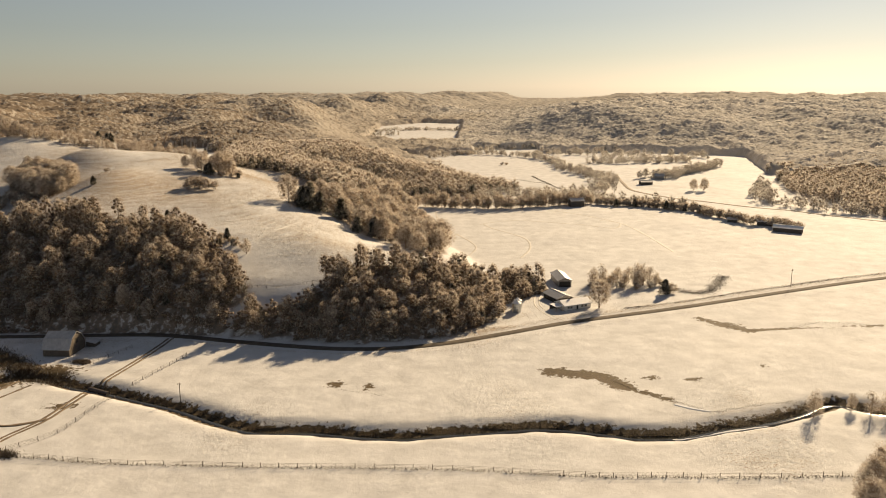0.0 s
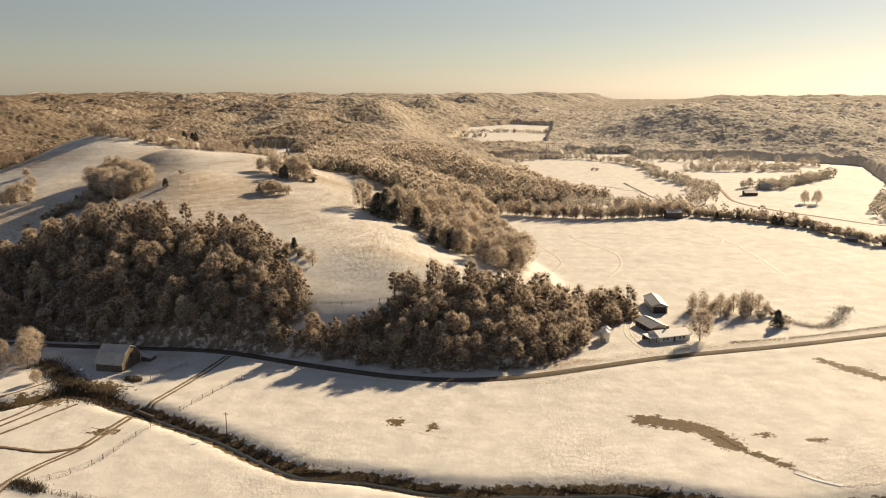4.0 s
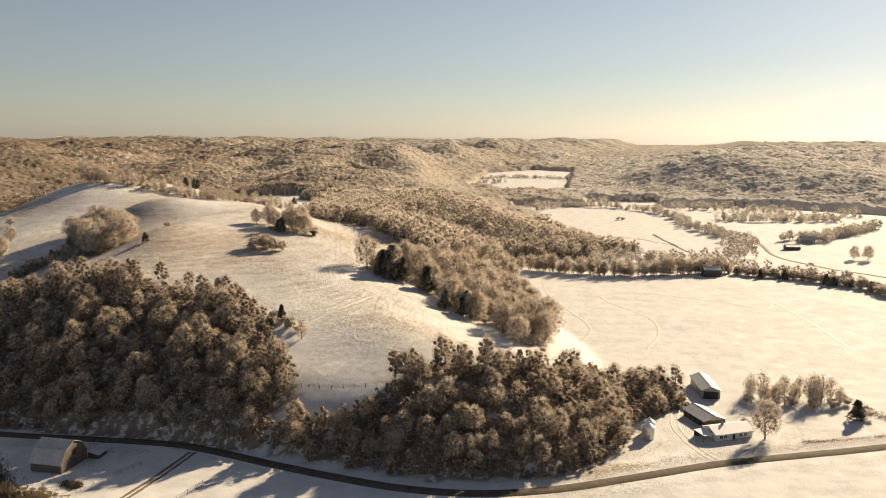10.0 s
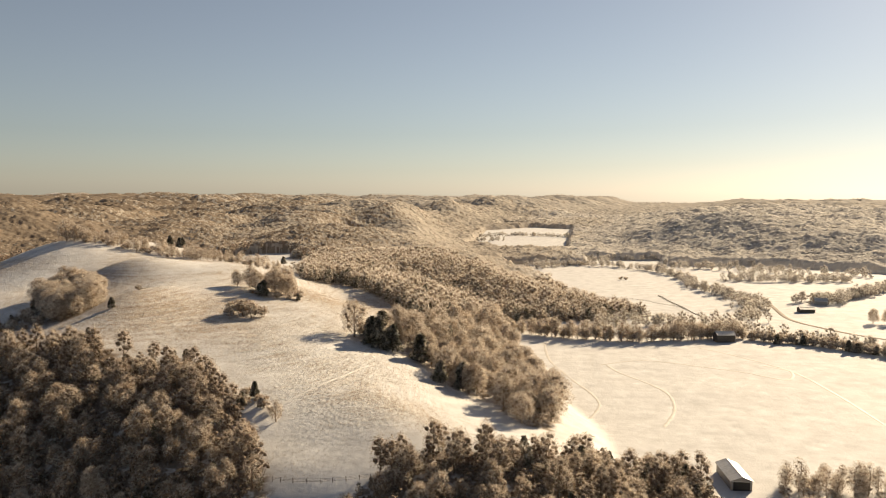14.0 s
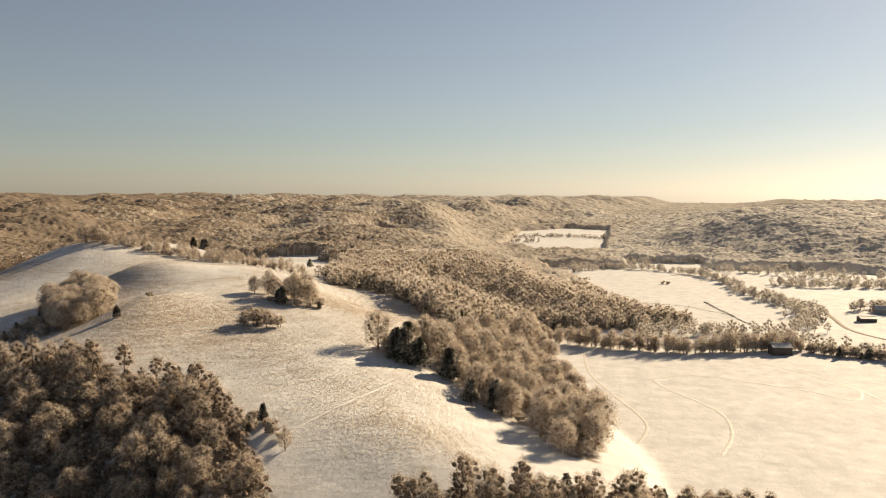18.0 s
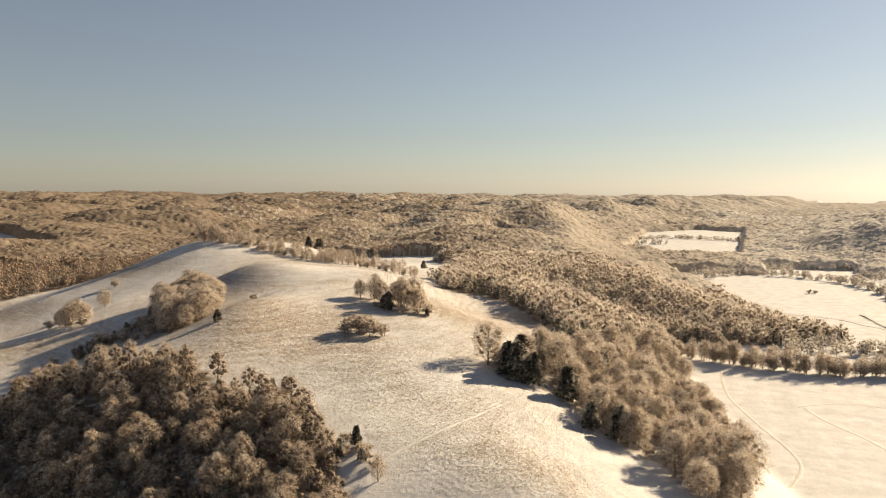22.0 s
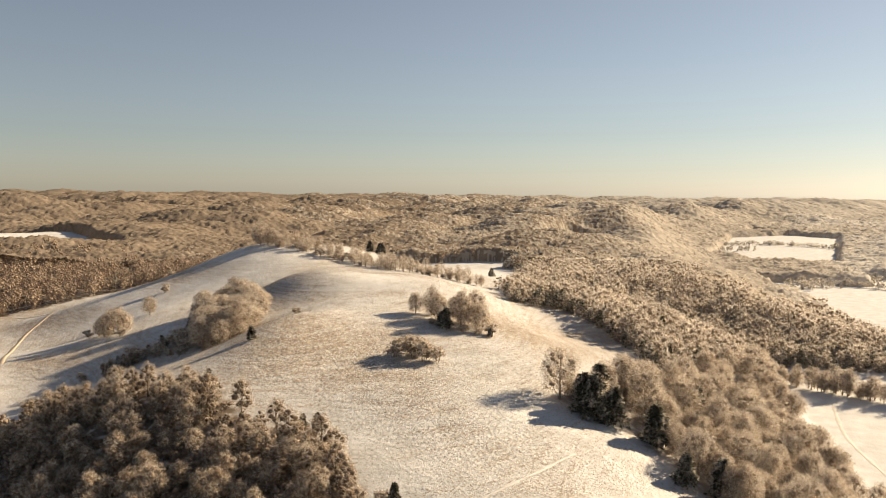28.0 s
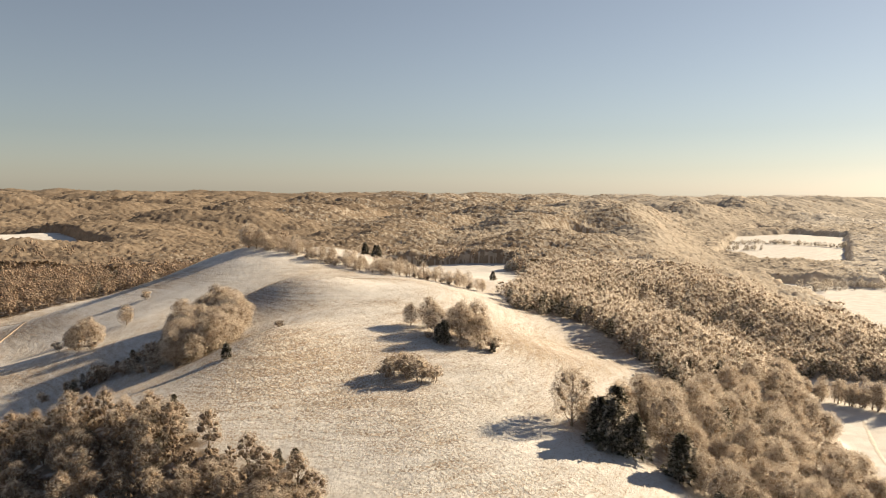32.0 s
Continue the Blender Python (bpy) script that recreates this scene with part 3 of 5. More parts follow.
for off in (-1.2, 1.0):
    ribbon("farm_track", [(49 + off, 302), (46 + off, 308), (42.5 + off, 318), (41 + off, 330), (44 + off, 345), (50 + off, 354)], 0.6, 0.03, M_FAINT, "thawed wheel rut in the farmyard snow", "track", 1.5, 0.3, "structure", 0.04)

for line in ([(-137, 243), (-141, 234), (-145, 225), (-152, 213)], [(-150, 256), (-149, 245), (-151, 234), (-158, 220)], [(-143, 250), (-145, 240), (-149, 230), (-156, 214)], [(-156, 262), (-162, 250), (-172, 240)]):
    ribbon("farm_track", line, 1.1, 0.08, M_RUT, "dark trampled rut fanning out below the barn", "track", 1.5, 0.4)
water = ribbon("creek", CREEK, 3.0, 0.25, M_WATER, "dark narrow creek between weedy banks", "water", 2.0, 0.08)


ribbon("creek_ice", [(63, 201.3), (70, 202.4), (78, 205.2), (86, 207.2), (92, 208.4)], 1.3, 0.7, M_ICE, "pale ice shelf along the creek edge", "ice", 2.0, 0.4)
ribbon("creek_ice", [(69, 221), (73, 218), (78, 215.5)], 1.1, 0.07, M_ICE, "thin ice on a wet field hollow", "ice", 2.0, 0.4, "structure", 0.1)


def blades(points, length, width, lean, rng):
    """Loose triangles standing on points: weeds, grass, twigs."""
    n = len(points)
    a = rng.uniform(0, 2 * math.pi, n)
    l = length * rng.uniform(0.5, 1.2, n)
    d = np.stack([np.cos(a) * lean, np.sin(a) * lean, np.ones(n)], -1)
    d /= np.linalg.norm(d, axis=1)[:, None]
    b = rng.uniform(0, 2 * math.pi, n)
    s = np.stack([np.cos(b), np.sin(b), 0 * b], -1) * (width * rng.uniform(0.6, 1.3, n))[:, None]
    v = np.stack([points - s, points + s, points + d * l[:, None]], 1).reshape(-1, 3)
    return v, np.arange(3 * n).reshape(-1, 3)


rng = np.random.RandomState(5)
cp = curve_points(CREEK, 0.35)
pts = []
for i, p in enumerate(cp):
    d = (cp[min(i + 1, len(cp) - 1)] - cp[max(i - 1, 0)]).normalized()
    n = Vector((-d.y, d.x))
    for s in (1, 1, 1, 1, 1, 1, 1, 1, 1, -1, -1, -1, -1):
        q = p + n * s * rng.uniform(1.0, 3.0 if s > 0 else 2.2)
        pts.append((q.x, q.y))
pts = np.array(pts)
pz = ground_z(pts[:, 0], pts[:, 1])
v, f = blades(np.c_[pts, pz - 0.05], 0.85, 0.14, 0.8, rng)
tagged(new("bank_weeds", mesh_from("bank_weeds", v, f, [M_BANK])), "dead brown weeds along the creek banks", "weeds", "", "stuff")

# stubble on the open hill
gr = np.random.RandomState(77)
hx, hy = gr.uniform(-260, -30, 190000), gr.uniform(312, 560, 190000)
keep = (signed(hx, hy, FOOT_LEFT) > 18) & ~wooded(hx, hy) & (gr.uniform(0, 1, 190000) < 0.45 + 0.4 * waves(hx, hy, 60, 78))
hx, hy = hx[keep], hy[keep]
v, f = blades(np.c_[hx, hy, ground_z(hx, hy) - 0.03], 0.3, 0.07, 0.7, gr)
tagged(new("pasture_stubble", mesh_from("pasture_stubble", v, f, [M_STUBBLE])), "straw-coloured grass stubble poking through hill snow", "grass", "", "stuff")

# ---------------------------------------------------------------- trees
def boughs(h, spread, lobes, base, rng):
    """Centres and sizes of the rounded boughs that make up a crown."""
    u = np.linspace(-0.55, 1, lobes) ** 1.0
    a = np.arange(lobes) * 2.4 + rng.uniform(-0.5, 0.5, lobes)
    q = np.sqrt(np.clip(1 - u * u, 0, 1)) * rng.uniform(0.7, 1.1, lobes)
    mid, half = h * (base + (1 - base) * 0.48), h * (1 - base) * 0.40
    c = np.stack([q * np.cos(a) * spread * 0.68, q * np.sin(a) * spread * 0.68, mid + half * u + rng.uniform(-0.05, 0.05, lobes) * h], -1)
    return c, max(spread * 0.40, h * 0.15) * (14 / lobes) ** 0.25 * rng.uniform(0.75, 1.25, lobes)


def trunk_arrays(h, rng, ends, base=0.3, sides=5):
    """Tapered trunk and limbs out to the boughs, as triangles."""
    bm = bmesh.new()
    lean = Vector((rng.uniform(-0.06, 0.06), rng.uniform(-0.06, 0.06), 0))
    stem = [Vector((0, 0, -0.6))] + [Vector((lean.x * h * t + rng.uniform(-0.1, 0.1), lean.y * h * t + rng.uniform(-0.1, 0.1), h * t)) for t in (0.1, 0.3, 0.5, 0.72, 0.86)]
    r0 = 0.018 * h + 0.05
    tube(stem, [r0 * k for k in (1.3, 1.0, 0.85, 0.65, 0.4, 0.15)], sides, bm)
    for e in ends:
        t = min(0.75, max(base * 0.9, e[2] / h - 0.25))
        o = Vector((lean.x * h * t, lean.y * h * t, h * t))
        e = Vector(e)
        mid = o.lerp(e, 0.55) + Vector((0, 0, -0.04 * h))
        tube([o, mid, e], [r0 * 0.4, r0 * 0.25, 0.04], 3, bm)
    bmesh.ops.triangulate(bm, faces=bm.faces)
    bm.verts.index_update()
    v = np.array([x.co for x in bm.verts])
    f = np.array([[q.index for q in g.verts] for g in bm.faces])
    bm.free()
    return v, f


bm = bmesh.new()
bmesh.ops.create_icosphere(bm, subdivisions=1, radius=1.0)
bm.verts.index_update()
ICO_V = np.array([q.co for q in bm.verts])
ICO_F = np.array([[q.index for q in g.verts] for g in bm.faces])
bm.free()


def spray(p, n, size, width, rng):
    """Twig blades at points p that lie along a crown with normals n: they arch out and droop, and catch light as the crown does."""
    k = len(p)
    n = n + rng.normal(0, 0.38, (k, 3))
    n /= np.linalg.norm(n, axis=1)[:, None] + 1e-6
    d = np.cross(n, rng.normal(0, 1, (k, 3)))
    d = d / (np.linalg.norm(d, axis=1)[:, None] + 1e-6) + 0.55 * n - np.array([0, 0, 0.1])
    d /= np.linalg.norm(d, axis=1)[:, None]
    s = np.cross(d, n)
    s /= np.linalg.norm(s, axis=1)[:, None] + 1e-6
    l = size * rng.uniform(0.55, 1.35, (k, 1))
    s = s * width * rng.uniform(0.6, 1.4, (k, 1))
    return np.stack([p - s, p + s, p + d * l], 1).reshape(-1, 3), np.arange(3 * k).reshape(-1, 3)


def shade_lumps(centres, radius, rng, flat=0.8):
    """An uneven many-sided solid lump added inside each bough to shade the crown."""
    V, F = [], []
    for i, c in enumerate(centres):
        k = ICO_V * (radius * rng.uniform(0.7, 1.2)) * rng.uniform(0.4, 1.45, (len(ICO_V), 1))
        k[:, 2] *= flat
        a = rng.uniform(0, 6.3)
        k = np.stack([k[:, 0] * math.cos(a) - k[:, 1] * math.sin(a), k[:, 0] * math.sin(a) + k[:, 1] * math.cos(a), k[:, 2]], -1)
        V.append(k + c)
        F.append(ICO_F + i * len(ICO_V))
    return np.concatenate(V), np.concatenate(F)


def twig_arrays(sprays, count, size, width, rng, lobe=1.6, core=0.5):
    """Twigs on rounded lobes round the limb ends."""
    ends = np.array([list(s[2]) for s in sprays])
    mids = np.array([list(s[1]) for s in sprays])
    k = rng.randint(0, len(ends), count)
    t = rng.uniform(0.35, 1.0, (count, 1)) ** 0.5
    c = mids[k] * (1 - t) + ends[k] * t
    u = rng.normal(0, 1, (count, 3))
    u[:, 2] = np.abs(u[:, 2]) * 1.1 - 0.45
    u /= np.linalg.norm(u, axis=1)[:, None]
    r = lobe * (0.7 + 0.5 * rng.uniform(0, 1, len(ends)))[k][:, None]
    p = c + u * r * rng.uniform(0.55, 1.1, (count, 1))
    mid = ends.mean(0) * np.array([1, 1, 0.75])
    whole = p - mid
    whole /= np.linalg.norm(whole, axis=1)[:, None] + 1e-6
    v, f = spray(p, 0.6 * u + 0.7 * whole, size, width, rng)
    return v, f, *shade_lumps(ends * 0.94 + mids * 0.06, lobe * core, rng)


def crown_arrays(c, rad, count, size, width, rng, core=0.72):
    """Twigs over rounded boughs, with a solid lump added inside each to shade the crown."""
    k = rng.choice(len(c), count, p=rad ** 2 / (rad ** 2).sum())
    mid = c.mean(0) * np.array([1, 1, 0.8])
    out = c[k] - mid
    out /= np.linalg.norm(out, axis=1)[:, None] + 1e-6
    u = rng.normal(0, 1, (count, 3)) + 0.5 * out
    u[:, 2] += 0.25
    u /= np.linalg.norm(u, axis=1)[:, None] + 1e-6
    p = c[k] + u * rad[k][:, None] * rng.uniform(0.6, 1.12, (count, 1))
    whole = p - mid
    whole /= np.linalg.norm(whole, axis=1)[:, None] + 1e-6
    v, f = spray(p, 0.7 * u + 0.6 * whole, size, width, rng)
    V, F = [], []
    for i in range(len(c)):
        V.append(c[i] + ICO_V * rad[i] * core * rng.uniform(0.7, 1.2, (len(ICO_V), 1)) * np.array([1, 1, 0.85]))
        F.append(ICO_F + i * len(ICO_V))
    return v, f, np.concatenate(V), np.concatenate(F)


def hardwood(seed, h, spread, count=1900, limbs=15, size=0.75, width=0.05, base=0.1, core=0.55):
    rng = np.random.RandomState(seed)
    c, rad = boughs(h, spread, limbs, base, rng)
    tv, tf = trunk_arrays(h, rng, c if limbs > 9 else c[::3], base, 5 if limbs > 9 else 3)
    wv, wf, cv, cf = crown_arrays(c, rad, count, size, width, rng, core)
    return np.concatenate([tv, cv]), np.concatenate([tf, cf + len(tv)]), wv, wf


def cedar(seed, h, r, count=240):
    rng = np.random.RandomState(seed)
    bm = tube([Vector((0, 0, -0.5)), Vector((0, 0, h * 0.5)), Vector((0.1, 0, h * 0.95))], [0.16, 0.1, 0.03], 5)
    bmesh.ops.triangulate(bm, faces=bm.faces)
    bm.verts.index_update()
    tv, tf = np.array([x.co for x in bm.verts]), np.array([[q.index for q in g.verts] for g in bm.faces])
    bm.free()
    t = rng.uniform(0.04, 1, count) ** 0.8
    a = rng.uniform(0, 6.3, count)
    rad = r * (1 - t) ** 0.6 * (0.72 + 0.2 * np.sin(3 * a + seed) + 0.18 * np.sin(9 * t + 2 * a)) * rng.uniform(0.4, 1.1, count)
    p = np.stack([rad * np.cos(a), rad * np.sin(a), h * t], -1)
    d = np.stack([np.cos(a), np.sin(a), rng.uniform(-0.5, 0.6, count)], -1) + rng.normal(0, 0.35, (count, 3))
    d /= np.linalg.norm(d, axis=1)[:, None]
    s = np.cross(d, rng.normal(0, 1, (count, 3)))
    s /= np.linalg.norm(s, axis=1)[:, None] + 1e-6
    l = 0.10 * h * rng.uniform(0.5, 1.4, (count, 1))
    wv = np.stack([p - s * l * 0.45, p + s * l * 0.45, p + d * l], 1).reshape(-1, 3)
    return tv, tf, wv, np.arange(3 * count).reshape(-1, 3)


def shrub(seed, h, r, count=160):
    """A thicket of many stems, leafy with twigs from the ground up."""
    rng = np.random.RandomState(seed)
    bm = bmesh.new()
    sp = []
    for i in range(12):
        a, q = i * 2.4, r * rng.uniform(0.1, 0.72)
        o = Vector((math.cos(a) * q * 0.5, math.sin(a) * q * 0.5, -0.2))
        e = Vector((math.cos(a) * q * 1.15, math.sin(a) * q * 1.15, h * rng.uniform(0.2, 0.8) * (1.15 - 0.5 * q / r)))
        mid = (o + e) / 2 + Vector((0, 0, 0.12 * h))
        tube([o, mid, e], [0.07, 0.05, 0.02], 3, bm)
        sp.append((o, mid, e))
    bmesh.ops.triangulate(bm, faces=bm.faces)
    bm.verts.index_update()
    tv, tf = np.array([x.co for x in bm.verts]), np.array([[q.index for q in g.verts] for g in bm.faces])
    bm.free()
    wv, wf, cv, cf = twig_arrays(sp, count, 0.1 * h + 0.2, 0.06, rng, 0.36 * r, 0.6)
    wv[:, 2], cv[:, 2] = np.maximum(wv[:, 2], -0.1), np.maximum(cv[:, 2], -0.1)
    return np.concatenate([tv, cv]), np.concatenate([tf, cf + len(tv)]), wv, wf


def tree_thing(name, arrays, m, label, category, leafmat, group=""):
    tv, tf, wv, wf = arrays
    root = thing(name, m, label, category, group)
    a = new("trunk", mesh_from("trunk", tv, tf, [M_TRUNKCORE if leafmat == M_PALE else M_BARK]))
    a.parent = root
    b = new("crown", mesh_from("crown", wv, wf, [leafmat], None, True))
    b.parent = root
    return root


def scatter(spacing, x0, x1, y0, y1, keep, seed):
    rng = np.random.RandomState(seed)
    px, py = np.meshgrid(np.arange(x0, x1, spacing), np.arange(y0, y1, spacing))
    px = (px + rng.uniform(-0.45, 0.45, px.shape) * spacing).ravel()
    py = (py + rng.uniform(-0.45, 0.45, py.shape) * spacing).ravel()
    k = keep(px, py)
    return px[k], py[k]


def forest(name, px, py, kinds, seed, label, lo=0.75, hi=1.2, mats=None):
    """One joined mesh of many trees, each a turned and scaled copy of one of the kinds (arrays, share, crown slot)."""
    rng = np.random.RandomState(seed)
    pz = ground_z(px, py)
    share = np.array([k[1] for k in kinds])
    pick = rng.choice(len(kinds), len(px), p=share / share.sum())
    ang = rng.uniform(0, 2 * math.pi, len(px))
    sc = rng.uniform(lo, hi, len(px))
    V, F, I, base = [], [], [], 0
    for k, ((tv, tf, wv, wf), _, slot) in enumerate(kinds):
        sel = np.where(pick == k)[0]
        if not len(sel):
            continue
        v0 = np.concatenate([tv, wv]) if len(tv) else wv
        f0 = np.concatenate([tf, wf + len(tv)]) if len(tv) else wf
        i0 = np.r_[np.zeros(len(tf)), np.full(len(wf), slot)]
        c, s = np.cos(ang[sel])[:, None], np.sin(ang[sel])[:, None]
        k1, k2 = sc[sel][:, None], (sc[sel] * rng.uniform(0.85, 1.15, len(sel)))[:, None]
        x = (c * v0[:, 0] - s * v0[:, 1]) * k1 + px[sel][:, None]
        y = (s * v0[:, 0] + c * v0[:, 1]) * k1 + py[sel][:, None]
        z = v0[:, 2] * k2 + pz[sel][:, None]
        V.append(np.stack([x, y, z], -1).reshape(-1, 3))
        F.append((f0[None] + (np.arange(len(sel)) * len(v0))[:, None, None]).reshape(-1, 3) + base)
        I.append(np.tile(i0, len(sel)))
        base += len(sel) * len(v0)
    me = mesh_from(name, np.concatenate(V), np.concatenate(F), mats or [M_BARK, M_TWIG, M_CEDAR], np.concatenate(I), True)
    return tagged(new(name, me), label, "woods", "", "stuff")


NEAR_KINDS = [(hardwood(11, 9.6, 3.3), 3, 1), (hardwood(12, 10.8, 3.7), 3, 1), (hardwood(13, 8.2, 3.3), 3, 1), (hardwood(14, 11.2, 3.1), 2, 1), (cedar(15, 7, 2.6, 420), 0.9, 2), (shrub(16, 4.5, 3.0, 320), 2.0, 1)]
MID_KINDS = [(hardwood(21, 9.8, 4.0, 330, 10, 1.0, 0.15, 0.03, 0.5), 4, 1), (hardwood(22, 11, 4.5, 350, 11, 1.0, 0.15, 0.03, 0.5), 4, 1), (hardwood(23, 8.4, 3.9, 300, 9, 1.0, 0.15, 0.03, 0.5), 3, 1), (cedar(25, 8, 2.8, 220), 1.3, 2)]


def sector(x, y):
    """The wedge of country in view, with a margin."""
    a = np.degrees(np.arctan2(x + 10, y - 10))
    return (a > -66) & (a < 38)


px, py = scatter(6.2, -430, 55, 283, 400, lambda x, y: inside(x, y, WOOD_WEST) | inside(x, y, WOOD_EAST), 1)
clear = np.abs(signed(px, py, ROAD)) > 8.5
px, py = px[clear], py[clear]
thin = (px > -79) & (px < -52) & (py > 304)
px, py = px[~thin], py[~thin]
forest("bluff_woods", px, py, NEAR_KINDS, 2, "bare frosted hardwoods and dark cedars on a steep bluff", 0.7, 1.1)
px, py = scatter(3.9, -300, 55, 283, 400, lambda x, y: (inside(x, y, WOOD_WEST) | inside(x, y, WOOD_EAST)) & (np.abs(signed(x, y, ROAD)) > 4.5), 51)
forest("bluff_underbrush", px, py, [(shrub(52, 5.2, 3.0, 190), 3, 1), (shrub(53, 3.2, 2.6, 130), 2, 1), (cedar(54, 4.2, 2.1, 120), 0.9, 2)], 55, "frosted brush and young cedars under the bluff woods")
bx, by = scatter(5.2, -180, 90, 480, 720, lambda x, y: inside(x, y, WOOD_NORTH) & (~inside(x + 4, y - 20, WOOD_NORTH)), 57)
forest("hill_wood_edge", bx, by, [(cedar(58, 7, 2.9, 260), 2, 2), (shrub(59, 4.5, 3.0, 160), 1, 1)], 60, "dark cedars and brush along the foot of the hill woods", 0.7, 1.2, [M_TRUNKCORE, M_MID, M_CEDAR])
px, py = scatter(6.0, -260, 80, 470, 1000, lambda x, y: inside(x, y, WOOD_NORTH) & (y < 760), 3)
forest("hill_woods", px, py, MID_KINDS, 4, "bare frosted hardwoods covering a low hill", 0.75, 1.2, [M_TRUNKCORE, M_MID, M_CEDAR])
px, py = scatter(6.8, -900, 700, 300, 1000, lambda x, y: wooded(x, y) & ~inside(x, y, WOOD_WEST) & ~inside(x, y, WOOD_EAST) & ~inside(x, y, COPSE) & ~inside(x, y, RAVINE) & ~(inside(x, y, WOOD_NORTH) & (y < 760)) & sector(x, y) & (np.hypot(x, y - 100) < 800), 5)
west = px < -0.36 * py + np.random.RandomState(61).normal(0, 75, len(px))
forest("ridge_woods", px[~west], py[~west], MID_KINDS, 6, "bare frosted hardwoods on the ridges", 0.75, 1.2, [M_TRUNKCORE, M_MID, M_CEDAR])
forest("russet_woods", px[west], py[west], MID_KINDS, 16, "russet bare hardwoods on the western ridges, darkened as by shade", 0.75, 1.2, [M_TRUNKCORE, M_RUSSET, M_CEDAR])


def canopy_sheet(name, r0, r1, step, slots, label, seed):
    """The closed canopy of the far woods as one rough sheet over the hills; it comes down to the ground at the edge of every field."""
    rng = np.random.RandomState(seed)
    a = np.radians(np.arange(-66, 38, math.degrees(step)))
    r = r0 * np.exp(np.arange(0, math.log(r1 / r0), step))
    rr, aa = np.meshgrid(r, a, indexing="ij")
    aa = aa + rng.uniform(-0.4, 0.4, aa.shape) * step
    rr = rr * (1 + rng.uniform(-0.4, 0.4, aa.shape) * step)
    x, y = rr * np.sin(aa), 100 + rr * np.cos(aa)
    w = wooded(x, y)
    z = ground_z(x, y)
    rough = np.clip(0.6 * step * rr, 1.2, 3.4)
    tree = 9.5 + 1.8 * waves(x, y, 46, seed) + rough * rng.uniform(-1, 1, x.shape) + 1.5 * rng.uniform(0, 1, x.shape) ** 6
    near = w.astype(float)
    for ax in (0, 1):
        near = (np.roll(near, -2, ax) + np.roll(near, -1, ax) + near + np.roll(near, 1, ax) + np.roll(near, 2, ax)) / 5
    z = z + np.where(w, np.maximum(tree, 2.5) * (0.3 + 0.7 * smooth((near - 0.3) / 0.7)), -0.6)
    i = np.arange(x.size).reshape(x.shape)
    q = np.stack([i[:-1, :-1], i[:-1, 1:], i[1:, 1:], i[1:, :-1]], -1).reshape(-1, 4)
    q = q[w.ravel()[q].any(1)]
    # colour by side: darker russet to the west, haze-pale to the east
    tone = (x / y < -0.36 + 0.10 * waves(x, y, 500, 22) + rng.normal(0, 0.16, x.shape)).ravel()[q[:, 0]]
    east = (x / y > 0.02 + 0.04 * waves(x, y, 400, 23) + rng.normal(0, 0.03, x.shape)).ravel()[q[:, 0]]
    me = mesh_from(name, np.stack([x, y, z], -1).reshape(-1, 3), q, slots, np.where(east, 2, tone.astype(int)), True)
    return tagged(new(name, me), label, "woods", "", "stuff")


canopy_sheet("distant_woods", 740, 2500, 0.0023, [M_FAR, M_FARRUSSET, M_FARPALE], "frosted and russet bare woods on far hills, haze in their colour", 8)
canopy_sheet("horizon_woods", 2500, 5250, 0.003, [M_FARTHEST, M_FARRUSSET, M_FARTHEST], "frosted woods out to the horizon, paled as by haze", 12)

# ---------------------------------------------------------------- buildings
def at(x, y, turn=0.0, dz=0.0):
    return pose(x, y, gz(x, y) + dz, 0, 0, turn)


def window(parent, x0, x1, y, z0, z1, out, sill=True):
    """A framed window in a wall that faces -y (out = -1) or +y."""
    w = part("window", box(x0 - 0.08, x1 + 0.08, min(y, y + out * 0.07), max(y, y + out * 0.07), z0 - 0.08, z1 + 0.08, 0.01), M_SIDING, parent)
    part("pane", box(x0, x1, min(y + out * 0.05, y + out * 0.085), max(y + out * 0.05, y + out * 0.085), z0, z1), M_GLASS, w)
    part("mullion", box((x0 + x1) / 2 - 0.03, (x0 + x1) / 2 + 0.03, min(y + out * 0.06, y + out * 0.1), max(y + out * 0.06, y + out * 0.1), z0, z1), M_SIDING, w)


def gable_shed(name, m, width, length, eaves, ridge, wall, roof, label, category, overhang=0.5, group=""):
    """Ridge along y; the front gable at y = 0, the rest behind it."""
    root = thing(name, m, label, category, group)
    w = width / 2
    part("wall", prism([(-w, -0.6), (w, -0.6), (w, eaves), (0, ridge), (-w, eaves)], 0, length), wall, root)
    t, k = 0.18, (ridge - eaves) / w
    for s in (-1, 1):
        a, b = s * (w + overhang), 0.0
        za, zb = eaves - k * overhang, ridge
        part("roof", prism([(a, za + 0.03), (b, zb + 0.03), (b, zb + 0.03 + t), (a, za + 0.03 + t)], -overhang, length + overhang), roof, root)
        n = int((length + 2 * overhang) / 1.6)
        for i in range(n + 1):
            y = -overhang + (length + 2 * overhang) * i / n
            part("roof_seam", prism([(a, za + 0.03 + t), (b, zb + 0.03 + t), (b, zb + 0.09 + t), (a, za + 0.09 + t)], y - 0.04, y + 0.04), roof, root)
    part("ridge_cap", box(-0.25, 0.25, -overhang, length + overhang, ridge + 0.12, ridge + 0.27, 0.04), roof, root)
    return root


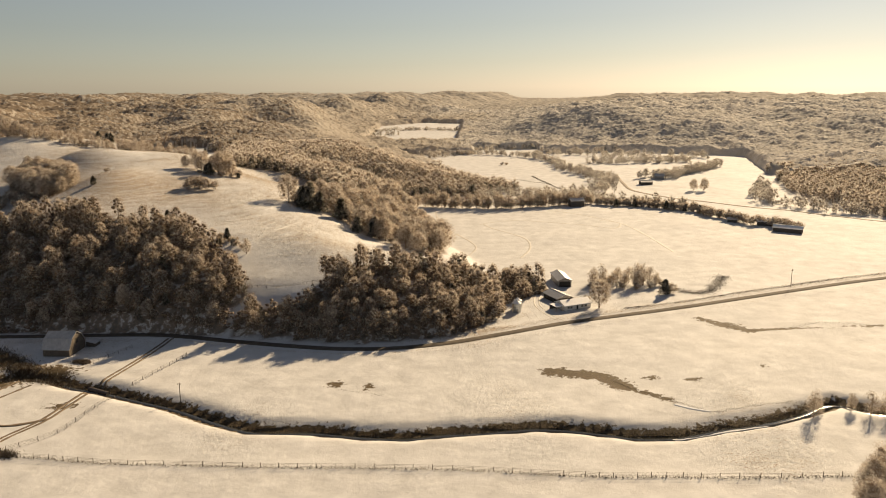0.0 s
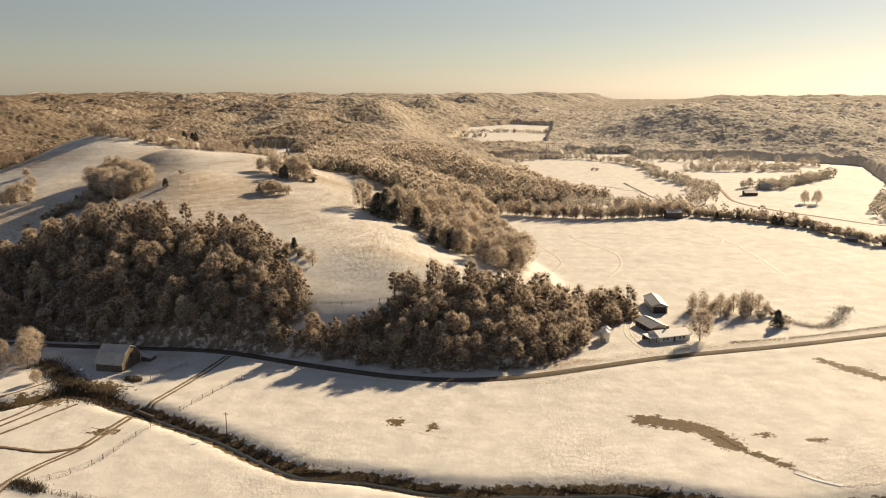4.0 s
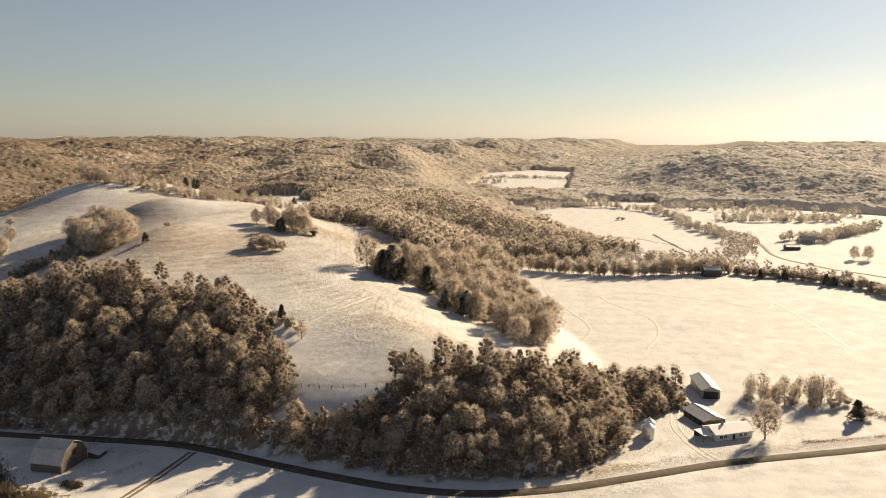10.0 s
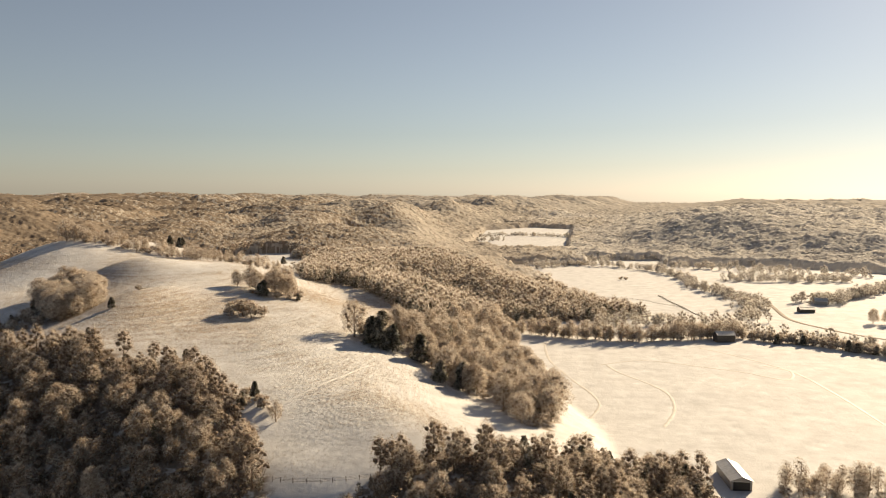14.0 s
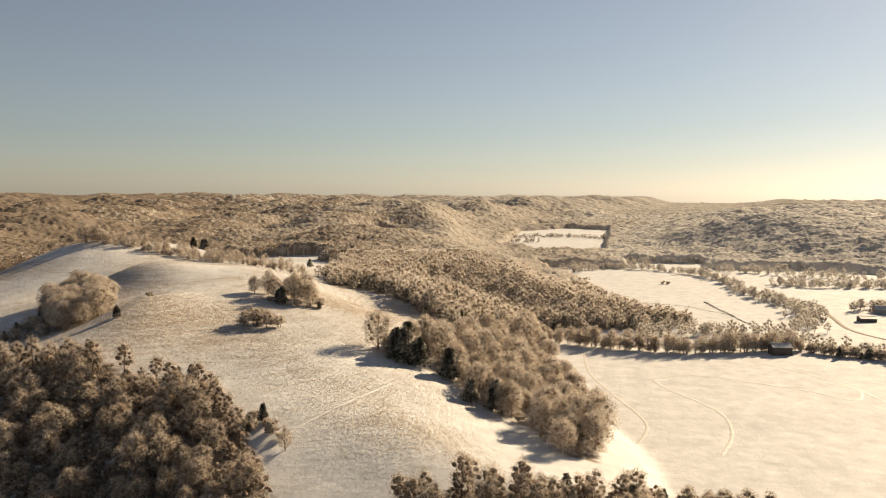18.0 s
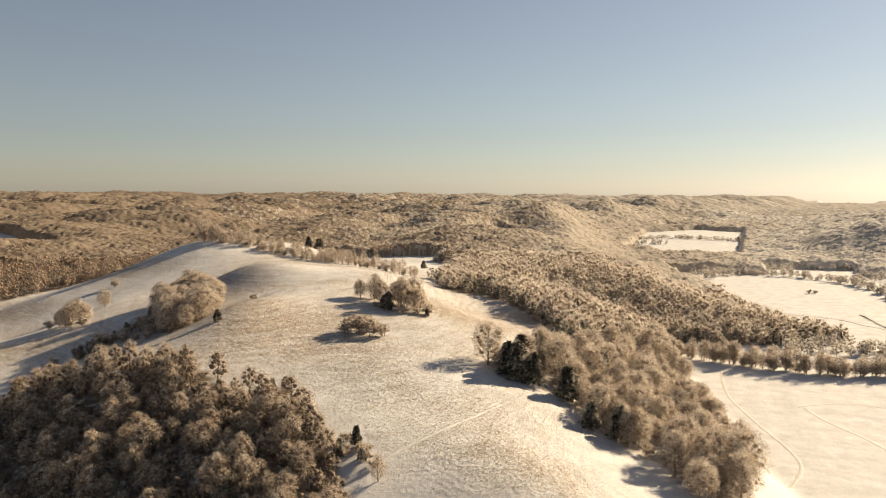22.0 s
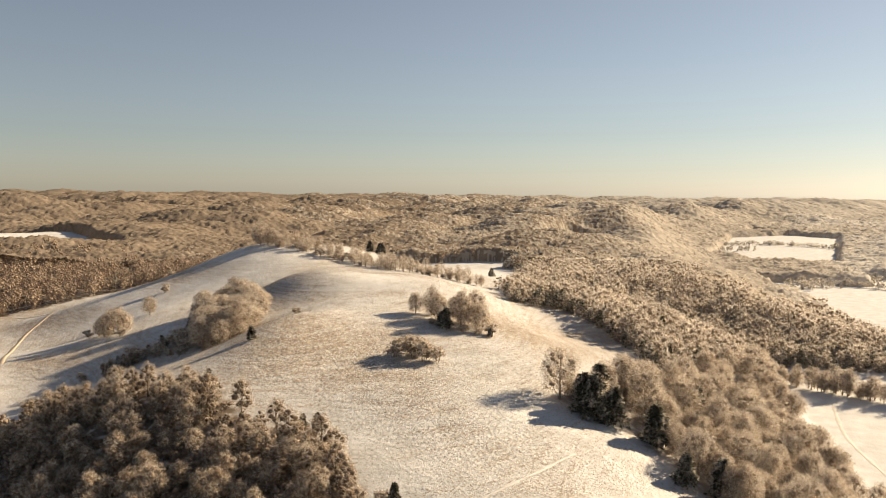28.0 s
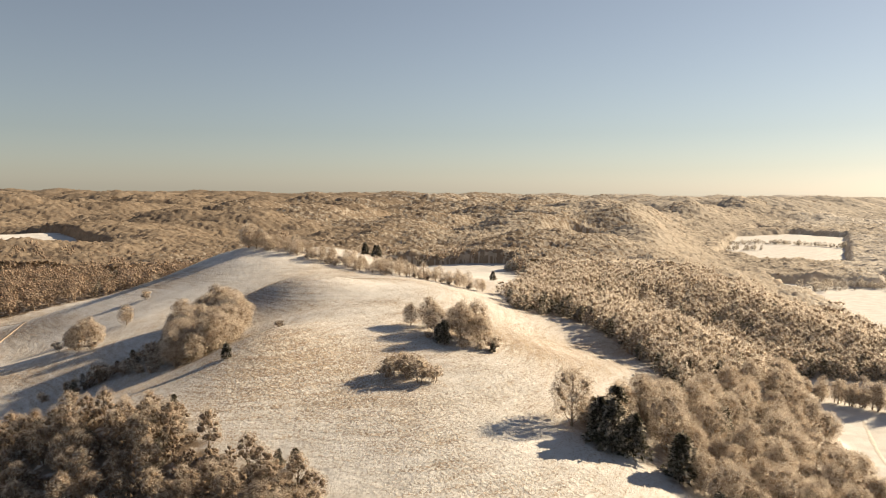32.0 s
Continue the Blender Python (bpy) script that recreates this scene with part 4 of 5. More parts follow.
# farmhouse
A_HOUSE = 24.5
house = thing("farmhouse", at(51.3, 317.2, A_HOUSE), "long low white farmhouse with a snow-covered roof", "house")
HL, HD, HE, HR = 15.5, 8.2, 2.7, 4.3
part("foundation", box(0.05, HL - 0.05, 0.05, HD - 0.05, -0.7, 0.25), M_GREYWALL, house)
part("wall", prism([(0, 0.2), (0, HE), (HD / 2, HR), (HD, HE), (HD, 0.2)], 0, HL), M_SIDING, house).matrix_local = Matrix(((0, 1, 0, 0), (1, 0, 0, 0), (0, 0, 1, 0), (0, 0, 0, 1)))
for s in (0, 1):
    y0, y1 = (-0.6, HD / 2) if not s else (HD / 2, HD + 0.6)
    k = (HR - HE) / (HD / 2)
    z0, z1 = (HE - 0.6 * k, HR) if not s else (HR, HE - 0.6 * k)
    r = part("roof", prism([(y0, z0 + 0.02), (y1, z1 + 0.02), (y1, z1 + 0.24), (y0, z0 + 0.24)], -0.6, HL + 0.6), M_WHITEROOF, house, "roof under even snow")
    r.matrix_local = Matrix(((0, 1, 0, 0), (1, 0, 0, 0), (0, 0, 1, 0), (0, 0, 0, 1)))
    part("gutter", box(-0.6, HL + 0.6, (y0 - 0.1) if not s else y1, y0 if not s else (y1 + 0.1), HE - 0.6 * k - 0.02, HE - 0.6 * k + 0.12), M_SIDING, house)
for x0 in (1.6, 3.3, 9.8, 11.8):
    window(house, x0, x0 + 1.2, 0, 1.0, 2.1, -1)
door = part("door", box(7.0, 8.0, -0.06, 0.0, 0.25, 2.3, 0.01), M_DARK, house, "dark front door")
part("handle", box(7.85, 7.92, -0.11, -0.06, 1.15, 1.3), M_GALV, door)
part("step", box(6.7, 8.3, -1.0, -0.02, -0.2, 0.22, 0.02), M_ROCK, house)
part("chimney", box(5.0, 5.7, HD / 2 - 0.35, HD / 2 + 0.35, HR - 0.3, HR + 0.9, 0.02), M_BOARD, house, "short brick chimney")
porch = thing("carport", at(47.7, 315.6, A_HOUSE), "open lean-to carport at the end of the farmhouse", "carport")
part("roof", prism([(0, 2.35), (4.2, 2.55), (4.2, 2.7), (0, 2.5)], 0.6, 7.0), M_WHITEROOF, porch)
for x, y in ((0.15, 0.9), (0.15, 6.7), (3.6, 0.9), (3.6, 6.7)):
    part("post", box(x - 0.08, x + 0.08, y - 0.08, y + 0.08, -0.6, 2.42), M_POST, porch)
house.scale = porch.scale = (0.86, 0.86, 0.9)
part("back_wall", box(0.2, 3.6, 6.82, 6.95, -0.5, 2.4), M_DARKWALL, porch)

low = gable_shed("machine_shed", at(53.4, 329.8, 23), 9.4, 14, 2.6, 4.2, M_DARKWALL, M_ROOF, "low dark machine shed with a tin gable roof", "shed")
for y0 in (1.2, 4.4, 7.6, 10.6):
    # dark panels on the solid wall, painting the shade inside open bays
    bay = part("bay_shade_panel", box(-4.76, -4.7, y0, y0 + 2.4, -0.3, 2.1), M_DARK, low)
    part("post", box(-4.84, -4.68, y0 - 0.3, y0 - 0.1, -0.5, 2.5), M_POST, bay)
part("gable_panel", prism([(-4.5, 2.56), (4.5, 2.56), (0, 4.08)], -0.05, 0.0), M_GREYWALL, low, "grey metal gable")
low.scale = (0.84, 0.84, 0.88)

pole = gable_shed("pole_barn", at(57.6, 357.0, 4), 7.8, 19, 3.7, 5.2, M_GREYWALL, M_ROOF, "tall grey pole barn with a pale tin roof", "barn")
# a dark sheet over the front wall paints the shade indoors
part("doorway", box(-3.1, 3.1, -0.06, -0.01, -0.4, 3.3), M_DARK, pole, "flat dark panel painted as the shade of the open front")
part("track_rail", box(-3.8, 3.8, -0.14, -0.06, 3.35, 3.5), M_GALV, pole)
part("sliding_door", box(3.15, 3.85, -0.2, -0.08, -0.3, 3.3), M_GREYWALL, pole)
pole.scale = (0.84, 0.84, 0.86)


def grain_bin(x, y, r, h):
    root = thing("grain_bin", at(x, y), "round galvanised grain bin with a conical roof", "grain bin", "grain bins")
    bm = bmesh.new()
    n, rings = 28, int(h / 0.8)
    prof = []
    for i in range(rings + 1):
        z = h * i / rings
        prof += [(r, z - 0.02), (r + 0.05, z + h / rings * 0.5)] if i < rings else [(r, z)]
    last = None
    for q, z in [(r, -0.6)] + prof:
        ring = [bm.verts.new((q * math.cos(2 * math.pi * k / n), q * math.sin(2 * math.pi * k / n), z)) for k in range(n)]
        if last:
            for k in range(n):
                bm.faces.new((last[k], last[(k + 1) % n], ring[(k + 1) % n], ring[k]))
        last = ring
    part("shell", bm, M_GALV, root)
    bm = bmesh.new()
    bmesh.ops.create_cone(bm, segments=n, radius1=r + 0.18, radius2=0.35, depth=r * 0.6, cap_ends=True, matrix=Matrix.Translation((0, 0, h + r * 0.3)))
    cone = part("roof", bm, M_WHITEROOF, root, "conical roof dusted with snow")
    bm = bmesh.new()
    bmesh.ops.create_cone(bm, segments=14, radius1=0.42, radius2=0.3, depth=0.4, cap_ends=True, matrix=Matrix.Translation((0, 0, h + r * 0.6 + 0.15)))
    part("cap", bm, M_GALV, cone)
    part("hatch", box(-0.4, 0.4, -r - 0.1, -r + 0.05, 0.3, 1.7, 0.02), M_GREYWALL, root)
    return root


grain_bin(30.8, 317.5, 1.9, 4.0)
grain_bin(31.8, 322.6, 1.7, 3.6)

# gambrel barn by the road
barn = thing("gambrel_barn", at(-147.0, 276.4, -3), "old gambrel barn with a snow-dusted tin roof", "barn")
BW, BL = 6.5, 11.5
prof = [(-BW, -0.8), (BW, -0.8), (BW, 3.4), (BW * 0.62, 6.9), (0, 9.0), (-BW * 0.62, 6.9), (-BW, 3.4)]
TURN = Matrix(((0, 1, 0, 0), (1, 0, 0, 0), (0, 0, 1, 0), (0, 0, 0, 1)))
part("wall", prism(prof, 0, BL), M_BOARD, barn).matrix_local = TURN
for a, b in (((-BW - 0.5, 2.95), (-BW * 0.62, 6.9)), ((-BW * 0.62, 6.9), (0, 9.0)), ((0, 9.0), (BW * 0.62, 6.9)), ((BW * 0.62, 6.9), (BW + 0.5, 2.95))):
    part("roof", prism([(a[0], a[1] + 0.05), (b[0], b[1] + 0.05), (b[0], b[1] + 0.22), (a[0], a[1] + 0.22)], -0.5, BL + 0.5), M_ROOF, barn).matrix_local = TURN
    for i in range(9):
        y = -0.4 + (BL + 0.8) * i / 8
        part("roof_seam", prism([(a[0], a[1] + 0.2), (b[0], b[1] + 0.2), (b[0], b[1] + 0.27), (a[0], a[1] + 0.27)], y - 0.03, y + 0.03), M_ROOF, barn).matrix_local = TURN
for i in range(26):
    y = -BW + 0.25 + i * (2 * BW - 0.5) / 25
    top = 3.4 + (6.9 - 3.4) * (BW - abs(y)) / (BW * 0.38) if abs(y) > BW * 0.62 else 6.9 + 2.1 * (1 - abs(y) / (BW * 0.62))
    part("board", box(BL, BL + 0.05, y - 0.22, y + 0.22, -0.7, top - 0.3), M_BOARD, barn)
# loft shade painted as a dark panel on the boards
part("loft_door", box(BL + 0.05, BL + 0.1, -0.9, 0.9, 4.2, 6.2), M_DARK, barn, "flat dark panel painted as the shade of the loft hatch")
part("barn_door", box(BL + 0.05, BL + 0.12, -1.8, 1.8, -0.3, 3.0), M_DARKWALL, barn)
barn.scale = (0.86, 0.86, 0.88)
lean = thing("lean_to", at(-136.4, 281.3, -3), "low tin-roofed lean-to against the barn", "shed")
part("wall", prism([(0, -0.6), (3.4, -0.6), (3.4, 1.4), (0, 2.1)], 0, 4.2), M_DARKWALL, lean)
part("roof", prism([(-0.1, 2.14), (3.8, 1.32), (3.8, 1.45), (-0.1, 2.27)], -0.3, 4.5), M_ROOF, lean)

# small farm buildings across the fields
for x, y, a, w, l, e, r, wall, roof, label in (
        (111, 601, 100, 7, 11, 4.6, 6.4, M_DARKWALL, M_ROOF, "dark board shed in a field hedge"),
        (222, 504, 62, 6, 11, 2.6, 3.8, M_DARKWALL, M_WHITEROOF, "long low shed with a snowy roof"),
        (228, 478, 58, 7, 17, 2.8, 4.2, M_DARKWALL, M_WHITEROOF, "long low shed with a snowy roof at a hedge"),
        (202, 519, 70, 4, 6, 2.2, 3.0, M_DARKWALL, M_ROOF, "small dark field shed"),
        (199, 724, 95, 7, 11, 2.4, 3.8, M_DARKWALL, M_ROOF, "dark barn of a distant farmstead"),
        (223, 766, 80, 8, 9, 3.6, 5.6, M_GREYWALL, M_ROOF, "tall grey barn of a distant farmstead"),
        (-30, 1240, 85, 14, 40, 4, 7, M_GREYWALL, M_ROOF, "long grey barn far down the valley"),
        (-95, 1290, 70, 10, 16, 3, 5, M_SIDING, M_WHITEROOF, "white house far down the valley"),
        (-560, 760, 30, 9, 14, 3.2, 5.2, M_SIDING, M_WHITEROOF, "white house among the ridge woods"),
        (-585, 772, 20, 8, 11, 3.2, 5.0, M_SIDING, M_WHITEROOF, "pale outbuilding among the ridge woods"),
        (-640, 1180, 20, 10, 18, 3.6, 5.6, M_SIDING, M_WHITEROOF, "pale house on a far wooded ridge")):
    gable_shed("field_shed" if w < 9 else "farm_building", at(x, y, a), w, l, e, r, wall, roof, label, "shed" if w < 9 else "building", 0.4)

# ---------------------------------------------------------------- fences and poles
POST_BM = bmesh.new()
bmesh.ops.create_cone(POST_BM, segments=6, radius1=0.09, radius2=0.075, depth=1.9, cap_ends=True, matrix=Matrix.Translation((0, 0, 0.55)))
POST_ME = bpy.data.meshes.new("post")
POST_BM.to_mesh(POST_ME)
POST_BM.free()
POST_ME.materials.append(M_POST)


def fence(line, gap, label):
    pts = curve_points(line, gap)
    root = thing("fence", Matrix.Identity(4), label, "fence")
    xy = np.array([(p.x, p.y) for p in pts])
    z = ground_z(xy[:, 0], xy[:, 1])
    for (x, y), h in zip(xy, z):
        o = new("post", POST_ME)
        o.parent = root
        o.matrix_local = pose(x, y, h, random.uniform(-5, 5), random.uniform(-5, 5), random.uniform(0, 90))
    for k in (0.55, 0.95, 1.3):
        bm = tube([Vector((x, y, h + k)) for (x, y), h in zip(xy, z)], [0.025] * len(xy), 3)
        part("wire", bm, M_WIRE, root)
    return root


FENCE_SOUTH = [(-150, 196), (-114, 193), (-87, 189), (-52, 186), (-13, 184), (29, 180), (47, 178), (92, 177), (150, 176)]
fence(FENCE_SOUTH, 4.5, "wire fence on wooden posts across the snowy meadow")
fence([(-119, 197), (-110, 207), (-106, 230), (-94, 269)], 4.0, "wire fence on wooden posts beside the farm drive")
fence([(-131, 250), (-126, 262), (-118, 279)], 3.5, "wire fence on wooden posts by the barn")
fence([(-80, 311.5), (-66, 312), (-50, 314)], 3.0, "wire fence across the gap in the bluff woods")


def weeds_along(name, line, width, count, length, label, seed, material=None, step=0.8):
    rng = np.random.RandomState(seed)
    cp = curve_points(line, step)
    xy = np.repeat(np.array([(p.x, p.y) for p in cp]), count * 2, 0)
    xy = xy + rng.normal(0, width / 2, xy.shape)
    v, f = blades(np.c_[xy, ground_z(xy[:, 0], xy[:, 1]) - 0.05], length, length * 0.1, 0.6, rng)
    return tagged(new(name, mesh_from(name, v, f, [material or M_BANK])), label, "weeds", "", "stuff")


weeds_along("fence_weeds", FENCE_SOUTH, 0.7, 4, 0.8, "dead weeds under the meadow fence", 61)
weeds_along("fence_weeds", [(-119, 197), (-110, 207), (-106, 230), (-94, 269)], 0.6, 2, 0.5, "dead weeds under the drive fence", 62)
weeds_along("verge_weeds", [(10, 287), (49, 306), (102, 325), (159, 348), (212, 368), (300, 396)], 3.0, 7, 0.4, "dead weeds on the road bank", 63, M_STUBBLE)
weeds_along("verge_weeds", [(-100, 286), (-60, 273), (-20, 269), (20, 284)], 0.8, 4, 0.45, "dead weeds on the road verge", 64, M_STUBBLE)
weeds_along("ditch_weeds", [(78, 320), (102, 328), (159, 351), (212, 371), (300, 399)], 1.6, 10, 0.6, "dark weeds in the roadside ditch", 75)
weeds_along("pond_reeds", [(107, 350), (115, 343), (122, 345), (130, 356), (139, 372)], 3.4, 16, 0.9, "brown reeds round a dry pond bank", 65)
weeds_along("field_ditch", [(55, 240), (59, 233), (68, 225), (75, 218), (79, 215), (93, 219), (109, 222)], 0.9, 7, 0.4, "brown weeds along a shallow field ditch", 66)
weeds_along("field_ditch", [(-34, 236), (-28, 234), (-20, 231)], 0.7, 6, 0.3, "brown weeds along a shallow wet line", 67)
weeds_along("field_ditch", [(112, 296), (119, 289), (136, 291), (152, 297), (172, 292)], 1.2, 5, 0.4, "brown weeds along a shallow field drain", 68)
weeds_along("brush_pile", [(-170, 276), (-160, 268), (-150, 259), (-141, 252), (-130, 248)], 5.0, 60, 1.3, "tangled dark brush along the creek by the barn", 69)
weeds_along("bank_scrub", [(2, 288), (14, 297), (24, 306), (32, 314)], 5.0, 14, 0.5, "dead brown scrub on the road bank by the grain bins", 76, M_STUBBLE)
weeds_along("brush_pile", [(-132, 265), (-128, 264)], 1.6, 90, 1.2, "low brown bramble patch near the barn", 70)
weeds_along("brush_pile", [(-124, 197), (-116, 194)], 2.0, 60, 1.0, "brown brush at the end of the meadow fence", 71)


def pole_with_arm(x, y, h, label):
    root = thing("utility_pole", at(x, y), label, "pole", "utility poles")
    part("shaft", tube([Vector((0, 0, -0.8)), Vector((0, 0, h))], [0.16, 0.1], 8), M_POST, root)
    arm = part("crossarm", box(-0.6, 0.6, -0.06, 0.06, h - 0.6, h - 0.45, 0.01), M_POST, root)
    for k in (-0.5, 0.5):
        part("insulator", tube([Vector((k, 0, h - 0.45)), Vector((k, 0, h - 0.25))], [0.05, 0.04], 6), M_GALV, arm)
    return root


for x, y, h in ((-83, 230, 6.5), (163, 351, 8.5), (255, 380, 8.5)):
    pole_with_arm(x, y, h, "weathered wooden utility pole beside the road" if y > 240 else "bare wooden pole in the meadow")

bm = bmesh.new()
bmesh.ops.create_cone(bm, segments=16, radius1=0.75, radius2=0.75, depth=9.0, cap_ends=True, matrix=pose(0, 0, -0.6, 90, 0, 62))
culvert = tagged(part("culvert", bm, M_WIRE), "corrugated steel culvert under the farm drive", "culvert")
culvert.matrix_world = at(-114, 241.5, 0, 1.0)

# ---------------------------------------------------------------- single trees and bushes
OAKS = [tree_thing("hardwood_tree", hardwood(70 + k, h, r, 6800, 26, 0.95, 0.048, 0.02, 0.36), at(0, -600 - 12 * k), "bare frosted hardwood tree", "tree", M_PALE) for k, (h, r) in enumerate(((12, 5.2), (14, 5.8), (10.5, 5.0), (12.5, 4.4)))]
SLIM = [tree_thing("hedge_tree", hardwood(80 + k, h, r, 2400, 16, 0.8, 0.045, 0.0, 0.25), at(30, -600 - 12 * k), "slender bare frosted hedge tree", "tree", M_PALE) for k, (h, r) in enumerate(((10, 2.8), (12, 3.2), (8.5, 2.6)))]
CEDARS = [tree_thing("cedar_tree", cedar(90 + k, h, r, 1500), at(60, -600 - 12 * k), "dark snow-dusted cedar", "tree", M_CEDAR) for k, (h, r) in enumerate(((7.5, 3.2), (5.5, 2.7), (8.5, 3.6)))]
SHRUBS = [tree_thing("shrub", shrub(95 + k, h, r, 1500), at(90, -600 - 12 * k), "bare frosted brown shrub", "shrub", M_PALE) for k, (h, r) in enumerate(((4.5, 3.0), (3.2, 2.4), (6.0, 3.6)))]
tr = random.Random(17)


def plant(models, x, y, scale=1.0, label="", group="", model=None):
    src = models[tr.randrange(len(models)) if model is None else model]
    ob = copy_thing(src, at(x, y, tr.uniform(0, 360)))
    s = scale * tr.uniform(0.92, 1.08)
    ob.scale = (s, s, s * tr.uniform(0.95, 1.08))
    return tagged(ob, label, "", group)


# copse below the hill pasture
qx, qy = scatter(9.4, -95, 15, 365, 575, lambda x, y: inside(x, y, COPSE), 33)
for x, y in zip(qx, qy):
    plant(OAKS, x, y, tr.uniform(0.85, 1.2), "spreading frosted hardwood of the copse", "copse trees")
for x, y in ((-80, 432), (-77, 437), (-74, 430), (-83, 436), (-79, 426), (-75, 424), (-70, 427), (-47, 412), (-8, 392), (-52, 470), (-12, 432), (-4, 408), (-58, 428), (-38, 414)):
    plant(CEDARS, x, y, 1.5, "dark cedar at the copse edge", "copse cedars")
qx, qy = scatter(14, -95, 15, 365, 575, lambda x, y: inside(x, y, COPSE), 34)
for x, y in zip(qx, qy):
    plant(SHRUBS, x, y, 0.9, "frosted shrub under the copse trees", "copse shrubs")
# hill pasture
for x, y, s in ((-136, 424, 1.3), (-141, 421, 1.1), (-131, 423, 1.2), (-134, 429, 1.2), (-139, 427, 1.2), (-128, 426, 1.0)):
    plant(SHRUBS, x, y, s, "rounded frosted shrub on the open pasture", "pasture thicket", 2)
for x, y, s in ((-136, 463, 1.0), (-146, 463, 0.95), (-140, 469, 1.1), (-151, 468, 0.8), (-130, 466, 0.9), (-156, 464, 0.7), (-134, 472, 1.0)):
    plant(OAKS, x, y, s, "frosted hardwood in the hilltop clump", "hilltop clump")
for x, y, s in ((-139, 456, 0.9), (-142, 458, 0.8), (-124, 462, 0.4)):
    plant(CEDARS, x, y, s, "dark cedar at the front of the hilltop clump", "hilltop cedars")
for x, y, s in ((-128, 461, 1.0), (-125, 465, 0.9), (-146, 458, 0.8), (-133, 458, 0.8)):
    plant(SHRUBS, x, y, s, "frosted shrub in the hilltop clump", "hilltop shrubs")
plant(SHRUBS, -191.4, 435.5, 0.75, "small dark shrub on the knoll crest")
plant(CEDARS, -183, 400, 0.55, "small dark cedar bush on the crest")
for x, y, s in ((-297, 446, 0.85), (-305, 450, 0.8), (-290, 443, 0.75), (-300, 441, 0.8), (-309, 446, 0.65), (-313, 479, 0.7), (-317, 483, 0.5)):
    plant(OAKS, x, y, s, "bushy frosted tree on the far slope", "slope trees")
for x, y, s in ((-297, 440, 1.0), (-305, 443, 1.0), (-288, 439, 0.9), (-311, 442, 0.8), (-345, 520, 0.9), (-380, 560, 0.8)):
    plant(SHRUBS, x, y, s, "tall frosted shrub on the far slope", "slope shrubs", 2)
for x, y, s in ((-97, 344, 0.9), (-94, 341, 0.8), (-100, 341, 0.8), (-102, 346, 0.7), (-91, 339, 0.6)):
    plant(SHRUBS, x, y, s, "frosted shrub at the edge of the bluff woods", "edge shrubs")
for x, y in ((-99, 346), (-95, 341), (-137, 365), (-133, 366), (-101, 340)):
    plant(CEDARS, x, y, 0.6, "dark cedar at the edge of the bluff woods", "edge cedars")
plant(SLIM, -88, 336, 0.7, "small bare tree at the pasture edge")
# ravine behind the knoll
qx, qy = scatter(6.0, -266, -196, 402, 490, lambda x, y: inside(x, y, RAVINE), 35)
for x, y in zip(qx, qy):
    plant(OAKS, x, y, tr.uniform(0.85, 1.1), "frosted hardwood in the ravine", "ravine trees")
for x, y, s in ((-237, 422, 0.9), (-241, 415, 0.9), (-247, 409, 0.9), (-253, 403, 0.8), (-260, 397, 0.8), (-243, 427, 0.9), (-248, 417, 0.7), (-234, 414, 0.8), (-230, 420, 0.9), (-226, 412, 0.7)):
    plant(SHRUBS, x, y, s * 1.35, "dark frosted brush along the ravine", "ravine brush")
dr = np.random.RandomState(37)
dx, dy = np.array([(p.x, p.y) for p in curve_points([(-249, 397), (-249, 409), (-246, 422), (-248, 441), (-252, 458), (-214, 426)], 1.3)]).T
forest("draw_brush", dx + dr.normal(0, 1.5, len(dx)), dy + dr.normal(0, 1.5, len(dy)), [(shrub(38, 4.6, 2.4, 320), 4, 1), (cedar(39, 5.0, 1.9, 260), 1, 2), (hardwood(40, 6.5, 2.4, 900, 9), 1.5, 1)], 41, "dark frosted brush and young cedars along the draw", 0.7, 1.15)
qx, qy = scatter(4.6, -340, -190, 580, 630, lambda x, y: inside(x, y, RIDGE_BRUSH), 36)
for x, y in zip(qx, qy):
    plant(SLIM if tr.random() < 0.7 else SHRUBS, x, y, tr.uniform(0.6, 0.9), "frosted brush along the ridge fence line", "ridge brush")
for x, y in ((-300, 668), (-294, 672), (-288, 665), (-215, 690)):
    plant(CEDARS, x, y, 1.0, "dark cedar at the ridge clearing", "ridge cedars")
for x, y, s in ((-334, 590, 1.0), (-328, 594, 0.9), (-322, 590, 0.7), (-340, 594, 0.7)):
    plant(OAKS, x, y, s, "tall frosted tree on the ridge top", "ridge top trees")
# hedge across the big field
hedge = curve_points([(-42, 620), (-7, 603), (29, 592), (64, 594), (105, 608), (140, 599), (168, 581), (187, 566), (201, 523), (228, 486)], 3.7)
for i, p in enumerate(hedge):
    full = p.x < 118
    for k in range(3 if full else 2):
        low = not full or tr.random() < 0.2
        plant(SHRUBS if low else SLIM, p.x + tr.uniform(-3, 3), p.y + tr.uniform(-1, 6), tr.uniform(0.8, 1.3) if low else tr.uniform(0.75, 1.15), "frosted brown shrub in the field hedge" if low else "slender frosted tree in the field hedge", "hedge shrubs" if low else "hedge trees", 2 if low else None)
for x, y in ((136, 596), (147, 594), (150, 592), (170, 576), (174, 574), (182, 568), (190, 560)):
    plant(CEDARS, x, y, 0.75, "dark cedar in the field hedge", "hedge cedars")
